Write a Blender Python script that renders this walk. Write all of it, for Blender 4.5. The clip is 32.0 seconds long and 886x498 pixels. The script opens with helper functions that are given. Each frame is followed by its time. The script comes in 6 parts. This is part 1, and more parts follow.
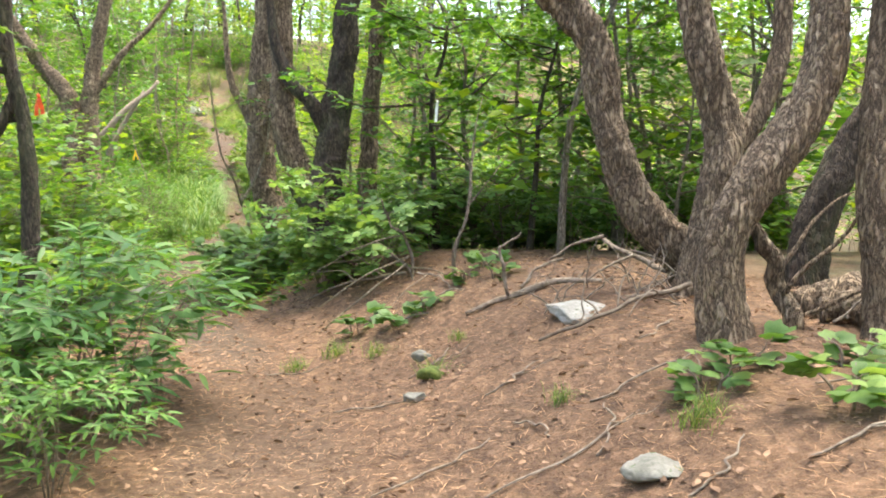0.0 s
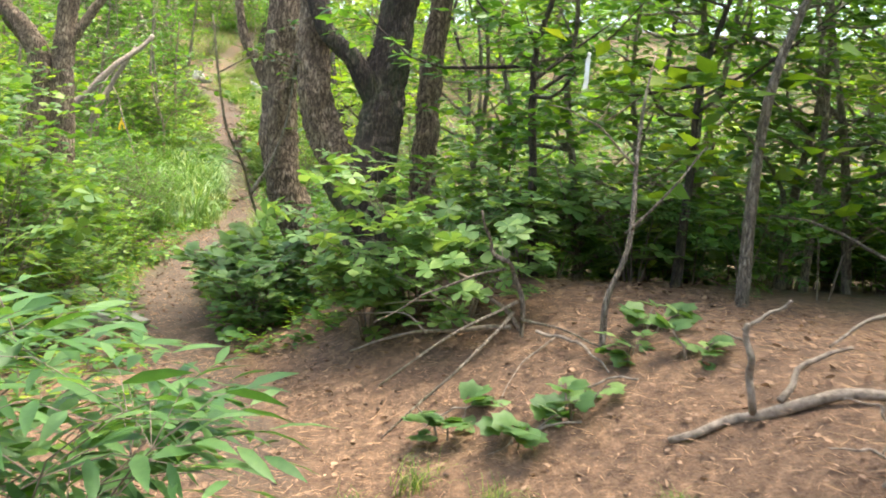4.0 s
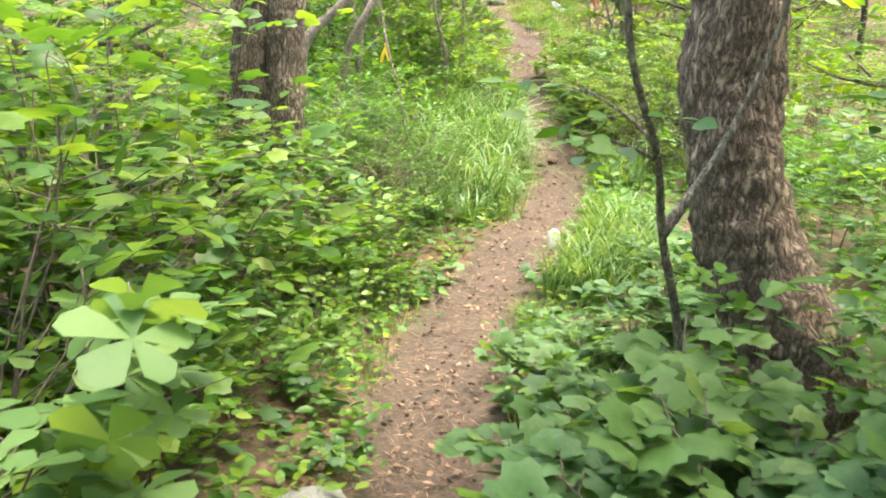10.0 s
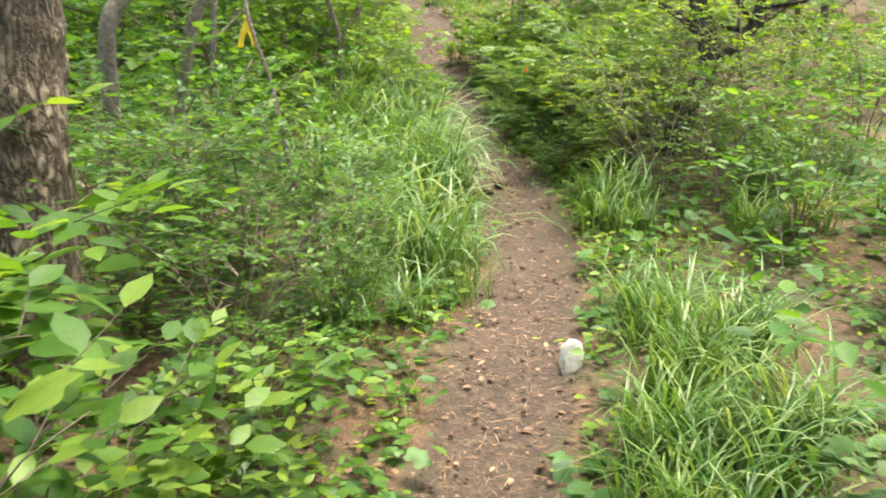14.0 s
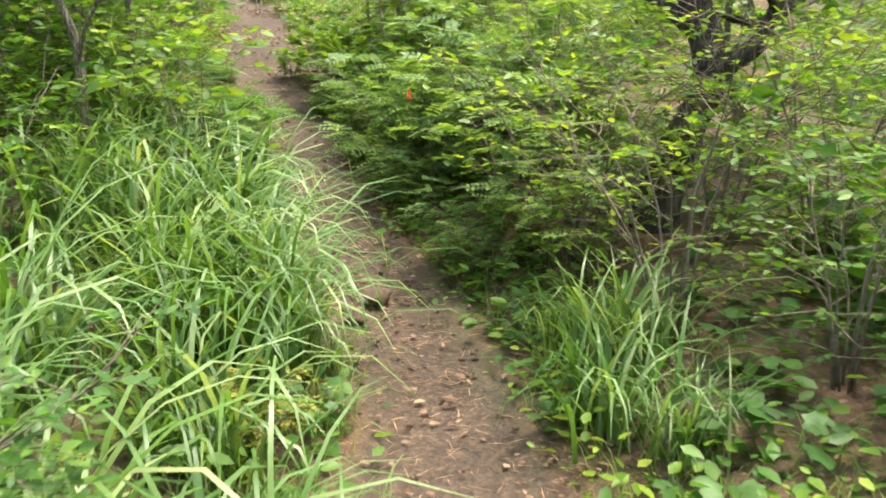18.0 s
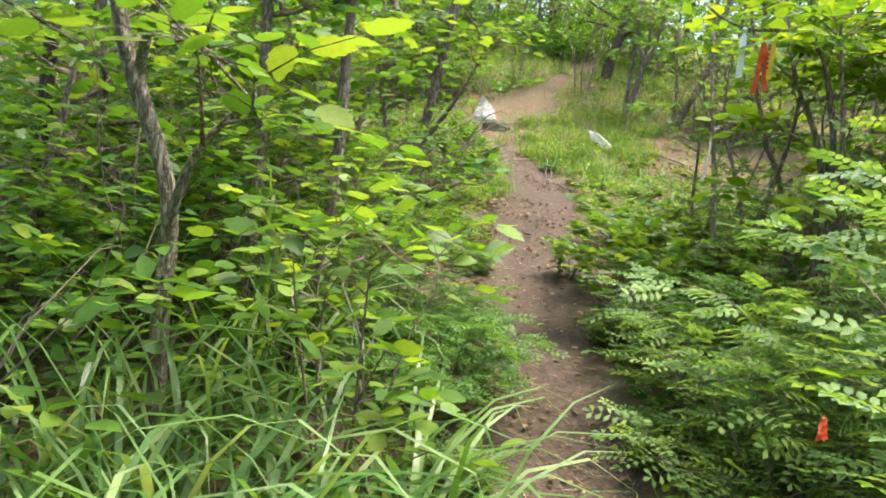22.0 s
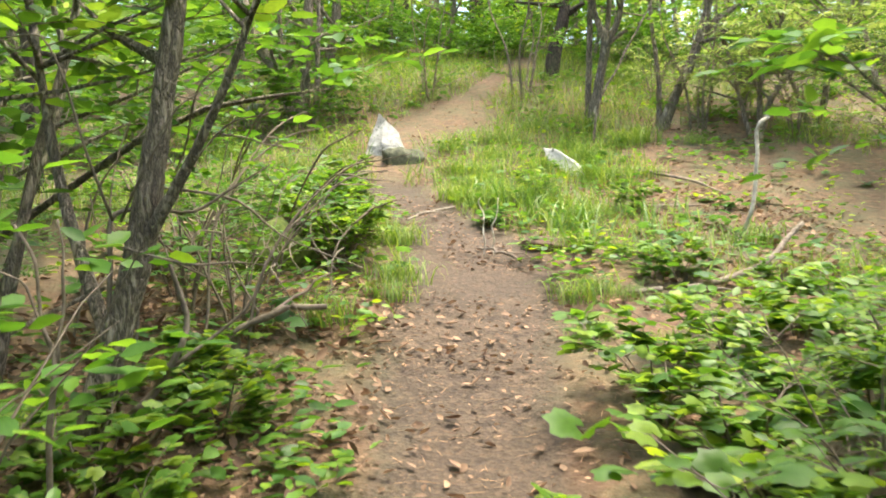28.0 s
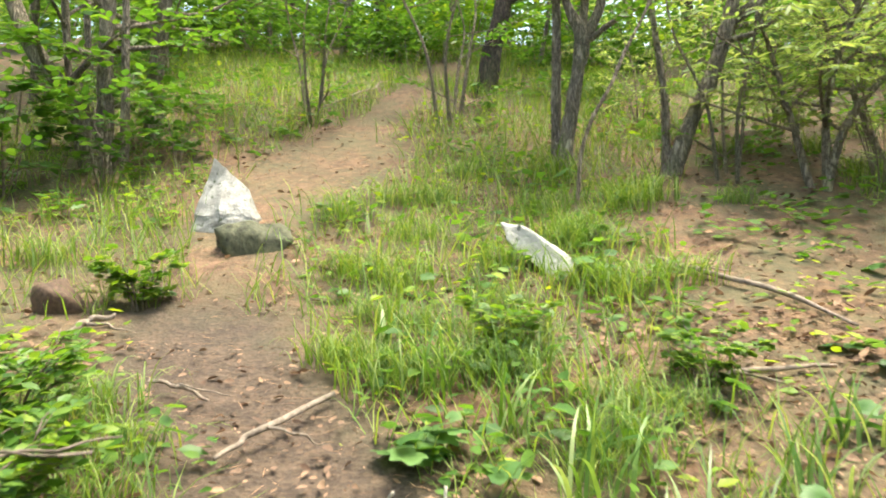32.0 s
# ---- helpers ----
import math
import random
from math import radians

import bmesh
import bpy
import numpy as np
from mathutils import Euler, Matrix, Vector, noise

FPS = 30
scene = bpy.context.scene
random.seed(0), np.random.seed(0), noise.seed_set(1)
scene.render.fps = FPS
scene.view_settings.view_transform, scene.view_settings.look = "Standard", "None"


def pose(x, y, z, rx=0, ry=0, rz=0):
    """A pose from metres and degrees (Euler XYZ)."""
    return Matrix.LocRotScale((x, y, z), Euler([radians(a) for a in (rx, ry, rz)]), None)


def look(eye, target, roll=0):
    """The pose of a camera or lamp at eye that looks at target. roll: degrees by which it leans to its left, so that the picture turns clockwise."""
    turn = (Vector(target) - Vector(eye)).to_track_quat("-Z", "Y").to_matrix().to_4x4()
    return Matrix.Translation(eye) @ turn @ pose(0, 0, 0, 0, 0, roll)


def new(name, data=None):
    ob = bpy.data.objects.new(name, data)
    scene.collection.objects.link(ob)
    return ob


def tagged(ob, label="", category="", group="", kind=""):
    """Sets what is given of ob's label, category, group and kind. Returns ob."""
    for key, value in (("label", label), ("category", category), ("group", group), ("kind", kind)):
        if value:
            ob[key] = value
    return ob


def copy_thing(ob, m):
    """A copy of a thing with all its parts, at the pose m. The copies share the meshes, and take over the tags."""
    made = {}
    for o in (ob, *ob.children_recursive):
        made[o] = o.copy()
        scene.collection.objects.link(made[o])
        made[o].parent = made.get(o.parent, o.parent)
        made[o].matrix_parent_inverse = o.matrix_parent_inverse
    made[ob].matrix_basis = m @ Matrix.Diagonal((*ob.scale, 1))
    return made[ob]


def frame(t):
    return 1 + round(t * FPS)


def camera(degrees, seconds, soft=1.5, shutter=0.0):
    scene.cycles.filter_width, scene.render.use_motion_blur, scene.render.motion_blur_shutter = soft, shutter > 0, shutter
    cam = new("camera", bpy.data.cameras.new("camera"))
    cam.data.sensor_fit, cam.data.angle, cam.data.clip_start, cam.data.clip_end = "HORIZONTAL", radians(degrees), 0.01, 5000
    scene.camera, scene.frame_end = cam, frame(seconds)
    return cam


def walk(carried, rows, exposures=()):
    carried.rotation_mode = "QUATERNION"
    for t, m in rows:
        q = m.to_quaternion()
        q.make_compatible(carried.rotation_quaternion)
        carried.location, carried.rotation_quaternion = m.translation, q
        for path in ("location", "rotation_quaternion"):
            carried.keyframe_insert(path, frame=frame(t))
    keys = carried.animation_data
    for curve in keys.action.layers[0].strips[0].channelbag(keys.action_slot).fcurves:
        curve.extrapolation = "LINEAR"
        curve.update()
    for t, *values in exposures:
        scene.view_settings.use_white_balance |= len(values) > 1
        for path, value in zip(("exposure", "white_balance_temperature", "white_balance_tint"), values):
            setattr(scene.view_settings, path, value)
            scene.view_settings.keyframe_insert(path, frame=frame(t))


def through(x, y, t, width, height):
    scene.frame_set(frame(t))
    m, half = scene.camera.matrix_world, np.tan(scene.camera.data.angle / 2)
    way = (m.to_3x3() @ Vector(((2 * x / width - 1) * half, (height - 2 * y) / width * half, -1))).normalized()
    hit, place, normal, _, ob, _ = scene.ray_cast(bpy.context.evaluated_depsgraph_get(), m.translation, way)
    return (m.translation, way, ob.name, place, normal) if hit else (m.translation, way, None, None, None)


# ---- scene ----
cam = camera(54.59, 32.0, soft=1.8, shutter=0.3)
PATH = [
    (0.0, pose(-0.004, -0.001, 1.451, 84.99, -0.03, -0.03)),
    (0.5, pose(-0.067, 0.341, 1.411, 83.88, 0.63, -1.78)),
    (1.0, pose(-0.167, 0.683, 1.425, 83.57, 1.24, -2.01)),
    (1.5, pose(-0.301, 0.977, 1.444, 83.55, 1.41, -1.90)),
    (2.0, pose(-0.444, 1.307, 1.481, 83.64, 2.19, -2.41)),
    (2.5, pose(-0.516, 1.604, 1.511, 83.80, 0.77, -2.66)),
    (4.5, pose(-0.717, 2.998, 1.519, 83.63, -4.42, 2.51)),
    (5.0, pose(-0.745, 3.423, 1.532, 83.65, -4.76, 7.79)),
    (5.5, pose(-0.797, 3.843, 1.560, 83.65, -4.89, 10.96)),
    (6.0, pose(-0.882, 4.293, 1.580, 83.69, -1.46, 12.36)),
    (6.5, pose(-1.012, 4.683, 1.582, 83.75, -4.13, 15.94)),
    (7.0, pose(-1.213, 5.071, 1.561, 82.70, -1.55, 17.46)),
    (7.5, pose(-1.414, 5.453, 1.563, 81.19, -1.78, 17.76)),
    (8.0, pose(-1.596, 5.753, 1.584, 79.89, -2.27, 18.37)),
    (8.5, pose(-1.787, 6.151, 1.556, 79.25, -1.76, 18.37)),
    (9.0, pose(-1.949, 6.569, 1.554, 78.91, -2.19, 18.37)),
    (9.5, pose(-2.076, 6.953, 1.554, 78.63, -1.85, 18.46)),
    (10.0, pose(-2.211, 7.331, 1.570, 78.68, -2.49, 18.39)),
    (10.5, pose(-2.379, 7.760, 1.622, 77.64, -2.46, 18.55)),
    (11.0, pose(-2.495, 8.162, 1.666, 75.27, -0.07, 18.03)),
    (11.5, pose(-2.648, 8.476, 1.746, 75.48, -0.65, 17.77)),
    (12.0, pose(-2.829, 8.797, 1.755, 78.29, 0.12, 14.10)),
    (12.5, pose(-2.922, 9.205, 1.752, 78.44, -1.34, 13.76)),
    (13.0, pose(-3.066, 9.571, 1.712, 78.72, -1.39, 12.88)),
    (13.5, pose(-3.217, 9.947, 1.678, 78.98, -0.74, 11.48)),
    (14.0, pose(-3.378, 10.361, 1.596, 78.00, -0.89, 10.41)),
    (14.5, pose(-3.505, 10.842, 1.583, 77.41, -0.55, 5.87)),
    (16.5, pose(-3.696, 12.369, 1.620, 76.64, -0.61, -2.27)),
    (17.0, pose(-3.755, 12.816, 1.642, 76.45, -0.02, -2.61)),
    (17.5, pose(-3.792, 13.190, 1.672, 78.73, -0.61, -0.05)),
    (18.0, pose(-3.849, 13.625, 1.689, 78.36, 0.18, 0.34)),
    (18.5, pose(-3.880, 14.062, 1.683, 78.11, -0.24, 0.47)),
    (19.0, pose(-3.911, 14.588, 1.698, 77.83, -1.03, 0.90)),
    (19.5, pose(-3.970, 15.039, 1.746, 81.89, -0.89, 3.23)),
    (20.0, pose(-4.025, 15.471, 1.830, 85.35, -2.80, 8.02)),
    (20.5, pose(-4.084, 15.796, 1.854, 88.53, -4.21, 9.76)),
    (21.0, pose(-4.171, 16.018, 1.844, 88.34, -8.20, 16.48)),
    (21.5, pose(-4.199, 16.134, 1.873, 88.37, -8.25, 18.44)),
    (22.0, pose(-4.240, 16.189, 1.889, 88.41, -7.24, 19.45)),
    (22.5, pose(-4.239, 16.304, 1.912, 88.83, -2.32, 12.91)),
    (23.0, pose(-4.235, 16.486, 1.945, 89.49, -1.30, 7.07)),
    (23.5, pose(-4.279, 16.713, 1.996, 89.42, -2.15, 8.28)),
    (24.0, pose(-4.348, 17.073, 1.986, 89.95, -2.23, 8.07)),
    (24.5, pose(-4.423, 17.504, 2.032, 90.46, -2.94, 4.55)),
    (26.5, pose(-4.742, 19.161, 2.155, 91.78, 1.83, 7.27)),
    (27.0, pose(-4.848, 19.521, 2.267, 91.48, 0.80, 11.50)),
    (27.5, pose(-4.993, 19.902, 2.360, 90.67, -0.24, 15.98)),
    (28.0, pose(-5.132, 20.245, 2.464, 90.33, 0.05, 16.42)),
    (28.5, pose(-5.289, 20.621, 2.572, 90.24, 0.25, 17.83)),
    (29.0, pose(-5.462, 21.022, 2.648, 90.25, 0.30, 17.62)),
    (29.5, pose(-5.612, 21.463, 2.715, 88.07, -0.19, 15.97)),
    (30.0, pose(-5.707, 21.865, 2.791, 87.55, -0.83, 10.85)),
    (30.5, pose(-5.747, 22.258, 2.883, 88.39, 0.17, 9.03)),
    (31.0, pose(-5.756, 22.668, 3.021, 88.55, 0.32, 9.34)),
    (31.5, pose(-5.835, 23.106, 3.126, 89.91, 1.40, 9.46)),
    (32.0, pose(-5.931, 23.498, 3.249, 90.41, 1.15, 10.53)),
]
walk(cam, PATH, [(0.0, 2.58, 6750, 4), (3.0, 2.60, 6700, 4), (5.0, 2.56, 6650, 4), (7.0, 2.80, 6600, 4), (9.0, 2.86, 6700, 4), (10.5, 2.64, 6700, 4), (12.0, 2.46, 6700, 4), (14.0, 2.26, 6700, 4), (18.0, 2.24, 6600, 4), (21.0, 2.16, 6500, 4), (24.5, 2.12, 6550, 4), (27.0, 2.34, 6750, 3), (29.0, 2.41, 6850, 2), (32.0, 2.34, 6900, 1)])

# ---- daylight: bright hazy sky, soft sun through the crowns ----
SUN_EL, SUN_AZ = 77.0, 62.0          # degrees; azimuth from +y towards +x
world = bpy.data.worlds.new("sky")
scene.world = world
world.use_nodes = True
wn = world.node_tree.nodes
sky = wn.new("ShaderNodeTexSky")
sky.sky_type, sky.sun_disc = "NISHITA", False
sky.sun_elevation, sky.sun_rotation = radians(SUN_EL), radians(SUN_AZ)
sky.air_density, sky.dust_density = 1.0, 6.0
wn["Background"].inputs["Strength"].default_value = 0.15
world.node_tree.links.new(sky.outputs["Color"], wn["Background"].inputs["Color"])
sun_data = bpy.data.lights.new("sun", "SUN")
sun_data.energy, sun_data.angle, sun_data.color = 1.15, radians(14.0), (1.0, 0.95, 0.84)
sun = new("sun", sun_data)
sd = Vector((math.sin(radians(SUN_AZ)) * math.cos(radians(SUN_EL)), math.cos(radians(SUN_AZ)) * math.cos(radians(SUN_EL)), math.sin(radians(SUN_EL))))
sun.matrix_world = look(sd * 60, (0, 0, 0))


# ---- materials ----
def material(name):
    m = bpy.data.materials.new(name)
    m.use_nodes = True
    nt = m.node_tree
    bsdf = nt.nodes["Principled BSDF"]
    return m, nt, bsdf


def node(nt, kind, **values):
    n = nt.nodes.new("ShaderNode" + kind)
    for key, value in values.items():
        n.inputs[key.replace("_", " ")].default_value = value
    return n


def ramp_node(nt, fac, stops):
    r = nt.nodes.new("ShaderNodeValToRGB")
    el = r.color_ramp.elements
    while len(el) < len(stops):
        el.new(0.5)
    for e, (p, c) in zip(el, stops):
        e.position, e.color = p, (*c, 1)
    nt.links.new(fac, r.inputs["Fac"])
    return r.outputs["Color"]


def mix(nt, fac, a, b, blend="MIX"):
    m = nt.nodes.new("ShaderNodeMix")
    m.data_type, m.blend_type = "RGBA", blend
    for sock, v in ((m.inputs[0], fac), (m.inputs[6], a), (m.inputs[7], b)):
        if isinstance(v, (int, float)):
            sock.default_value = v
        elif isinstance(v, tuple):
            sock.default_value = (*v, 1)
        else:
            nt.links.new(v, sock)
    return m.outputs[2]


def noise_node(nt, scale, detail=4.0, coords=None, rough=0.6):
    n = node(nt, "TexNoise", Scale=scale, Detail=detail, Roughness=rough)
    if coords is not None:
        nt.links.new(coords, n.inputs["Vector"])
    return n.outputs["Fac"]


def bump(nt, bsdf, height, strength, distance=0.02):
    b = node(nt, "Bump", Strength=strength, Distance=distance)
    nt.links.new(height, b.inputs["Height"])
    nt.links.new(b.outputs["Normal"], bsdf.inputs["Normal"])


def object_coords(nt, scale=(1, 1, 1)):
    tc = nt.nodes.new("ShaderNodeTexCoord")
    mp = node(nt, "Mapping", Scale=scale)
    nt.links.new(tc.outputs["Object"], mp.inputs["Vector"])
    return mp.outputs["Vector"]


def leaf_material(name, dark, mid, light, rough=0.42, glow=0.5):
    """Thin leaf: coloured by leaf, with a paler underside light passing through."""
    m, nt, b = material(name)
    geo = nt.nodes.new("ShaderNodeNewGeometry")
    info = nt.nodes.new("ShaderNodeObjectInfo")
    col = ramp_node(nt, geo.outputs["Random Per Island"], [(0.0, dark), (0.5, mid), (0.93, light), (1.0, (light[0] * 1.18, light[1] * 1.08, light[2]))])
    tone = ramp_node(nt, info.outputs["Random"], [(0.0, (0.85, 0.9, 0.98)), (1.0, (1.12, 1.07, 0.9))])
    col = mix(nt, 1.0, col, tone, "MULTIPLY")
    fleck = noise_node(nt, 60.0, 3.0, object_coords(nt))
    col = mix(nt, 0.35, col, ramp_node(nt, fleck, [(0.3, (0.55, 0.6, 0.5)), (0.7, (1.15, 1.15, 1.0))]), "MULTIPLY")
    nt.links.new(col, b.inputs["Base Color"])
    b.inputs["Roughness"].default_value = rough
    b.inputs["Specular IOR Level"].default_value = 0.35
    tr = nt.nodes.new("ShaderNodeBsdfTranslucent")
    nt.links.new(mix(nt, 1.0, col, (1.35, 1.25, 0.55), "MULTIPLY"), tr.inputs["Color"])
    ms = nt.nodes.new("ShaderNodeMixShader")
    ms.inputs[0].default_value = glow
    nt.links.new(b.outputs[0], ms.inputs[1])
    nt.links.new(tr.outputs[0], ms.inputs[2])
    nt.links.new(ms.outputs[0], nt.nodes["Material Output"].inputs["Surface"])
    return m


def bark_material(name, crack, plate, pale, lengthwise=0.35, scale=22.0, moss=0.0):
    m, nt, b = material(name)
    co = object_coords(nt, (1, 1, lengthwise))
    v = node(nt, "TexVoronoi", Scale=scale, Randomness=1.0)
    v.feature = "DISTANCE_TO_EDGE"
    warp = node(nt, "TexNoise", Scale=7.0, Detail=6.0, Roughness=0.65)
    nt.links.new(co, warp.inputs["Vector"])
    add = node(nt, "VectorMath")
    add.operation = "MULTIPLY_ADD"
    add.inputs[1].default_value = (0.26, 0.26, 0.26)
    nt.links.new(warp.outputs["Color"], add.inputs[0])
    nt.links.new(co, add.inputs[2])
    nt.links.new(add.outputs[0], v.inputs["Vector"])
    fine = noise_node(nt, 70.0, 5.0, co)
    big = noise_node(nt, 3.0, 3.0, co)
    col = ramp_node(nt, v.outputs["Distance"], [(0.0, crack), (0.03, tuple((2 * a + b) / 3 for a, b in zip(crack, plate))), (0.16, plate), (0.5, pale)])
    col = mix(nt, 0.8, col, ramp_node(nt, fine, [(0.28, (0.4, 0.37, 0.34)), (0.72, (1.45, 1.4, 1.35))]), "MULTIPLY")
    streak = noise_node(nt, 26.0, 6.0, object_coords(nt, (1, 1, 0.12)), 0.7)
    col = mix(nt, 0.6, col, ramp_node(nt, streak, [(0.3, (0.5, 0.47, 0.45)), (0.7, (1.25, 1.2, 1.15))]), "MULTIPLY")
    col = mix(nt, 0.6, col, ramp_node(nt, big, [(0.3, (0.75, 0.72, 0.7)), (0.7, (1.2, 1.2, 1.15))]), "MULTIPLY")
    if moss:
        mm = ramp_node(nt, noise_node(nt, 5.0, 4.0, co), [(0.5, (0, 0, 0)), (0.7, (moss, moss, moss))])
        col = mix(nt, mm, col, (0.10, 0.13, 0.05))
    nt.links.new(col, b.inputs["Base Color"])
    b.inputs["Roughness"].default_value = 0.9
    hgt = mix(nt, 0.3, ramp_node(nt, v.outputs["Distance"], [(0.0, (0, 0, 0)), (0.3, (1, 1, 1))]), fine)
    bump(nt, b, hgt, 1.0, 0.018)
    return m


def ground_material():
    m, nt, b = material("forest_floor")
    co = object_coords(nt)
    trail = nt.nodes.new("ShaderNodeAttribute")
    trail.attribute_name = "trail"
    needles = nt.nodes.new("ShaderNodeTexVoronoi")
    needles.inputs["Scale"].default_value = 34.0
    nt.links.new(object_coords(nt, (1.0, 0.35, 1.0)), needles.inputs["Vector"])
    n1, n2, n3 = noise_node(nt, 1.1, 4.0, co), noise_node(nt, 14.0, 6.0, co, 0.7), noise_node(nt, 120.0, 4.0, co, 0.7)
    litter = ramp_node(nt, n2, [(0.2, (0.032, 0.019, 0.011)), (0.42, (0.092, 0.056, 0.033)), (0.6, (0.168, 0.107, 0.066)), (0.85, (0.28, 0.192, 0.125))])
    litter = mix(nt, 0.5, litter, ramp_node(nt, needles.outputs["Color"], [(0.0, (0.5, 0.42, 0.38)), (1.0, (1.5, 1.4, 1.3))]), "MULTIPLY")
    grit = node(nt, "TexVoronoi", Scale=55.0)
    nt.links.new(co, grit.inputs["Vector"])
    soil = ramp_node(nt, n2, [(0.25, (0.040, 0.027, 0.018)), (0.55, (0.080, 0.056, 0.038)), (0.8, (0.135, 0.1, 0.07))])
    soil = mix(nt, 0.6, soil, ramp_node(nt, grit.outputs["Color"], [(0.0, (0.45, 0.42, 0.4)), (0.7, (1.1, 1.1, 1.1)), (1.0, (2.0, 1.95, 1.85))]), "MULTIPLY")
    fac = nt.nodes.new("ShaderNodeMath")
    fac.operation = "MULTIPLY_ADD"
    nt.links.new(n2, fac.inputs[0])
    fac.inputs[1].default_value = 0.9
    nt.links.new(trail.outputs["Fac"], fac.inputs[2])
    edge = ramp_node(nt, fac.outputs[0], [(0.62, (0, 0, 0)), (1.0, (1, 1, 1))])
    col = mix(nt, edge, litter, soil)
    col = mix(nt, 0.7, col, ramp_node(nt, n1, [(0.3, (0.72, 0.7, 0.7)), (0.7, (1.2, 1.15, 1.1))]), "MULTIPLY")
    col = mix(nt, 0.6, col, ramp_node(nt, n3, [(0.3, (0.6, 0.55, 0.5)), (0.7, (1.35, 1.3, 1.25))]), "MULTIPLY")
    herb = nt.nodes.new("ShaderNodeAttribute")
    herb.attribute_name = "herb"
    green = ramp_node(nt, noise_node(nt, 2.6, 6.0, co, 0.7), [(0.4, (0, 0, 0)), (0.62, (0.7, 0.7, 0.7))])
    green = mix(nt, 1.0, green, herb.outputs["Color"], "MULTIPLY")
    col = mix(nt, green, col, mix(nt, n3, (0.035, 0.045, 0.018), (0.10, 0.105, 0.05)))
    nt.links.new(col, b.inputs["Base Color"])
    b.inputs["Roughness"].default_value = 0.95
    bump(nt, b, mix(nt, 0.45, mix(nt, 0.5, n3, grit.outputs["Distance"]), n2), 0.9, 0.025)
    return m


def plain_material(name, a, c, scale, rough=0.8, relief=0.4, per_piece=False, through=0.0):
    """Two-tone mottled surface; per_piece lets each loose piece take its own tone."""
    m, nt, b = material(name)
    f = noise_node(nt, scale, 5.0, object_coords(nt))
    col = ramp_node(nt, f, [(0.3, a), (0.7, c)])
    if per_piece:
        geo = nt.nodes.new("ShaderNodeNewGeometry")
        col = mix(nt, 1.0, col, ramp_node(nt, geo.outputs["Random Per Island"], [(0.0, (0.4, 0.34, 0.3)), (0.45, (0.85, 0.82, 0.8)), (0.8, (1.15, 1.12, 1.08)), (1.0, (1.5, 1.45, 1.38))]), "MULTIPLY")
    nt.links.new(col, b.inputs["Base Color"])
    b.inputs["Roughness"].default_value = rough
    if relief:
        bump(nt, b, f, relief, 0.01)
    if through:
        tr = nt.nodes.new("ShaderNodeBsdfTranslucent")
        nt.links.new(col, tr.inputs["Color"])
        ms = nt.nodes.new("ShaderNodeMixShader")
        ms.inputs[0].default_value = through
        nt.links.new(b.outputs[0], ms.inputs[1])
        nt.links.new(tr.outputs[0], ms.inputs[2])
        nt.links.new(ms.outputs[0], nt.nodes["Material Output"].inputs["Surface"])
    return m


def stone_material(name, base, pale, blotch):
    m, nt, b = material(name)
    co = object_coords(nt)
    n1, n2, n3 = noise_node(nt, 9.0, 6.0, co, 0.7), noise_node(nt, 60.0, 5.0, co), noise_node(nt, 26.0, 3.0, co)
    col = ramp_node(nt, n1, [(0.3, base), (0.65, pale)])
    col = mix(nt, 0.5, col, ramp_node(nt, n2, [(0.3, (0.6, 0.6, 0.6)), (0.7, (1.2, 1.2, 1.2))]), "MULTIPLY")
    col = mix(nt, ramp_node(nt, n3, [(0.6, (0, 0, 0)), (0.68, (1, 1, 1))]), col, blotch)
    nt.links.new(col, b.inputs["Base Color"])
    b.inputs["Roughness"].default_value = 0.9
    bump(nt, b, mix(nt, 0.5, n1, n2), 0.6, 0.02)
    return m


GROUND = ground_material()
LEAF_MID = leaf_material("leaf_mid_green", (0.045, 0.11, 0.02), (0.08, 0.185, 0.03), (0.14, 0.26, 0.04))
LEAF_BLUE = leaf_material("leaf_cool_green", (0.045, 0.115, 0.03), (0.085, 0.185, 0.048), (0.14, 0.26, 0.075), 0.46, 0.45)
LEAF_FRESH = leaf_material("leaf_fresh_green", (0.085, 0.17, 0.018), (0.15, 0.265, 0.026), (0.25, 0.34, 0.035), 0.45, 0.5)
LEAF_DARK = leaf_material("leaf_dark_green", (0.04, 0.1, 0.02), (0.07, 0.155, 0.03), (0.11, 0.21, 0.04), 0.42, 0.5)
# lighter copy of leaf_mid: light green leaf with some sunlight put into the colour
LEAF_SUN = leaf_material("leaf_light_sunlit_green", (0.06, 0.135, 0.02), (0.11, 0.22, 0.032), (0.22, 0.32, 0.05))
LEAF_YELLOW = leaf_material("leaf_yellowing", (0.18, 0.25, 0.03), (0.30, 0.32, 0.05), (0.44, 0.40, 0.09))
LEAF_FEATHER = leaf_material("leaf_feathery", (0.08, 0.16, 0.042), (0.135, 0.235, 0.06), (0.22, 0.32, 0.095), 0.55, 0.45)
LEAF_AZALEA = leaf_material("leaf_azalea", (0.065, 0.14, 0.04), (0.115, 0.215, 0.065), (0.18, 0.29, 0.10), 0.5, 0.45)
# grey-green leaf, with bright haze past the clearing put into its colour
LEAF_SILVER_HAZE = leaf_material("leaf_silvery_haze", (0.12, 0.19, 0.085), (0.19, 0.27, 0.12), (0.29, 0.37, 0.19), 0.5, 0.55)
GRASS = leaf_material("grass_blade", (0.06, 0.135, 0.025), (0.115, 0.215, 0.045), (0.28, 0.36, 0.17), 0.36, 0.4)
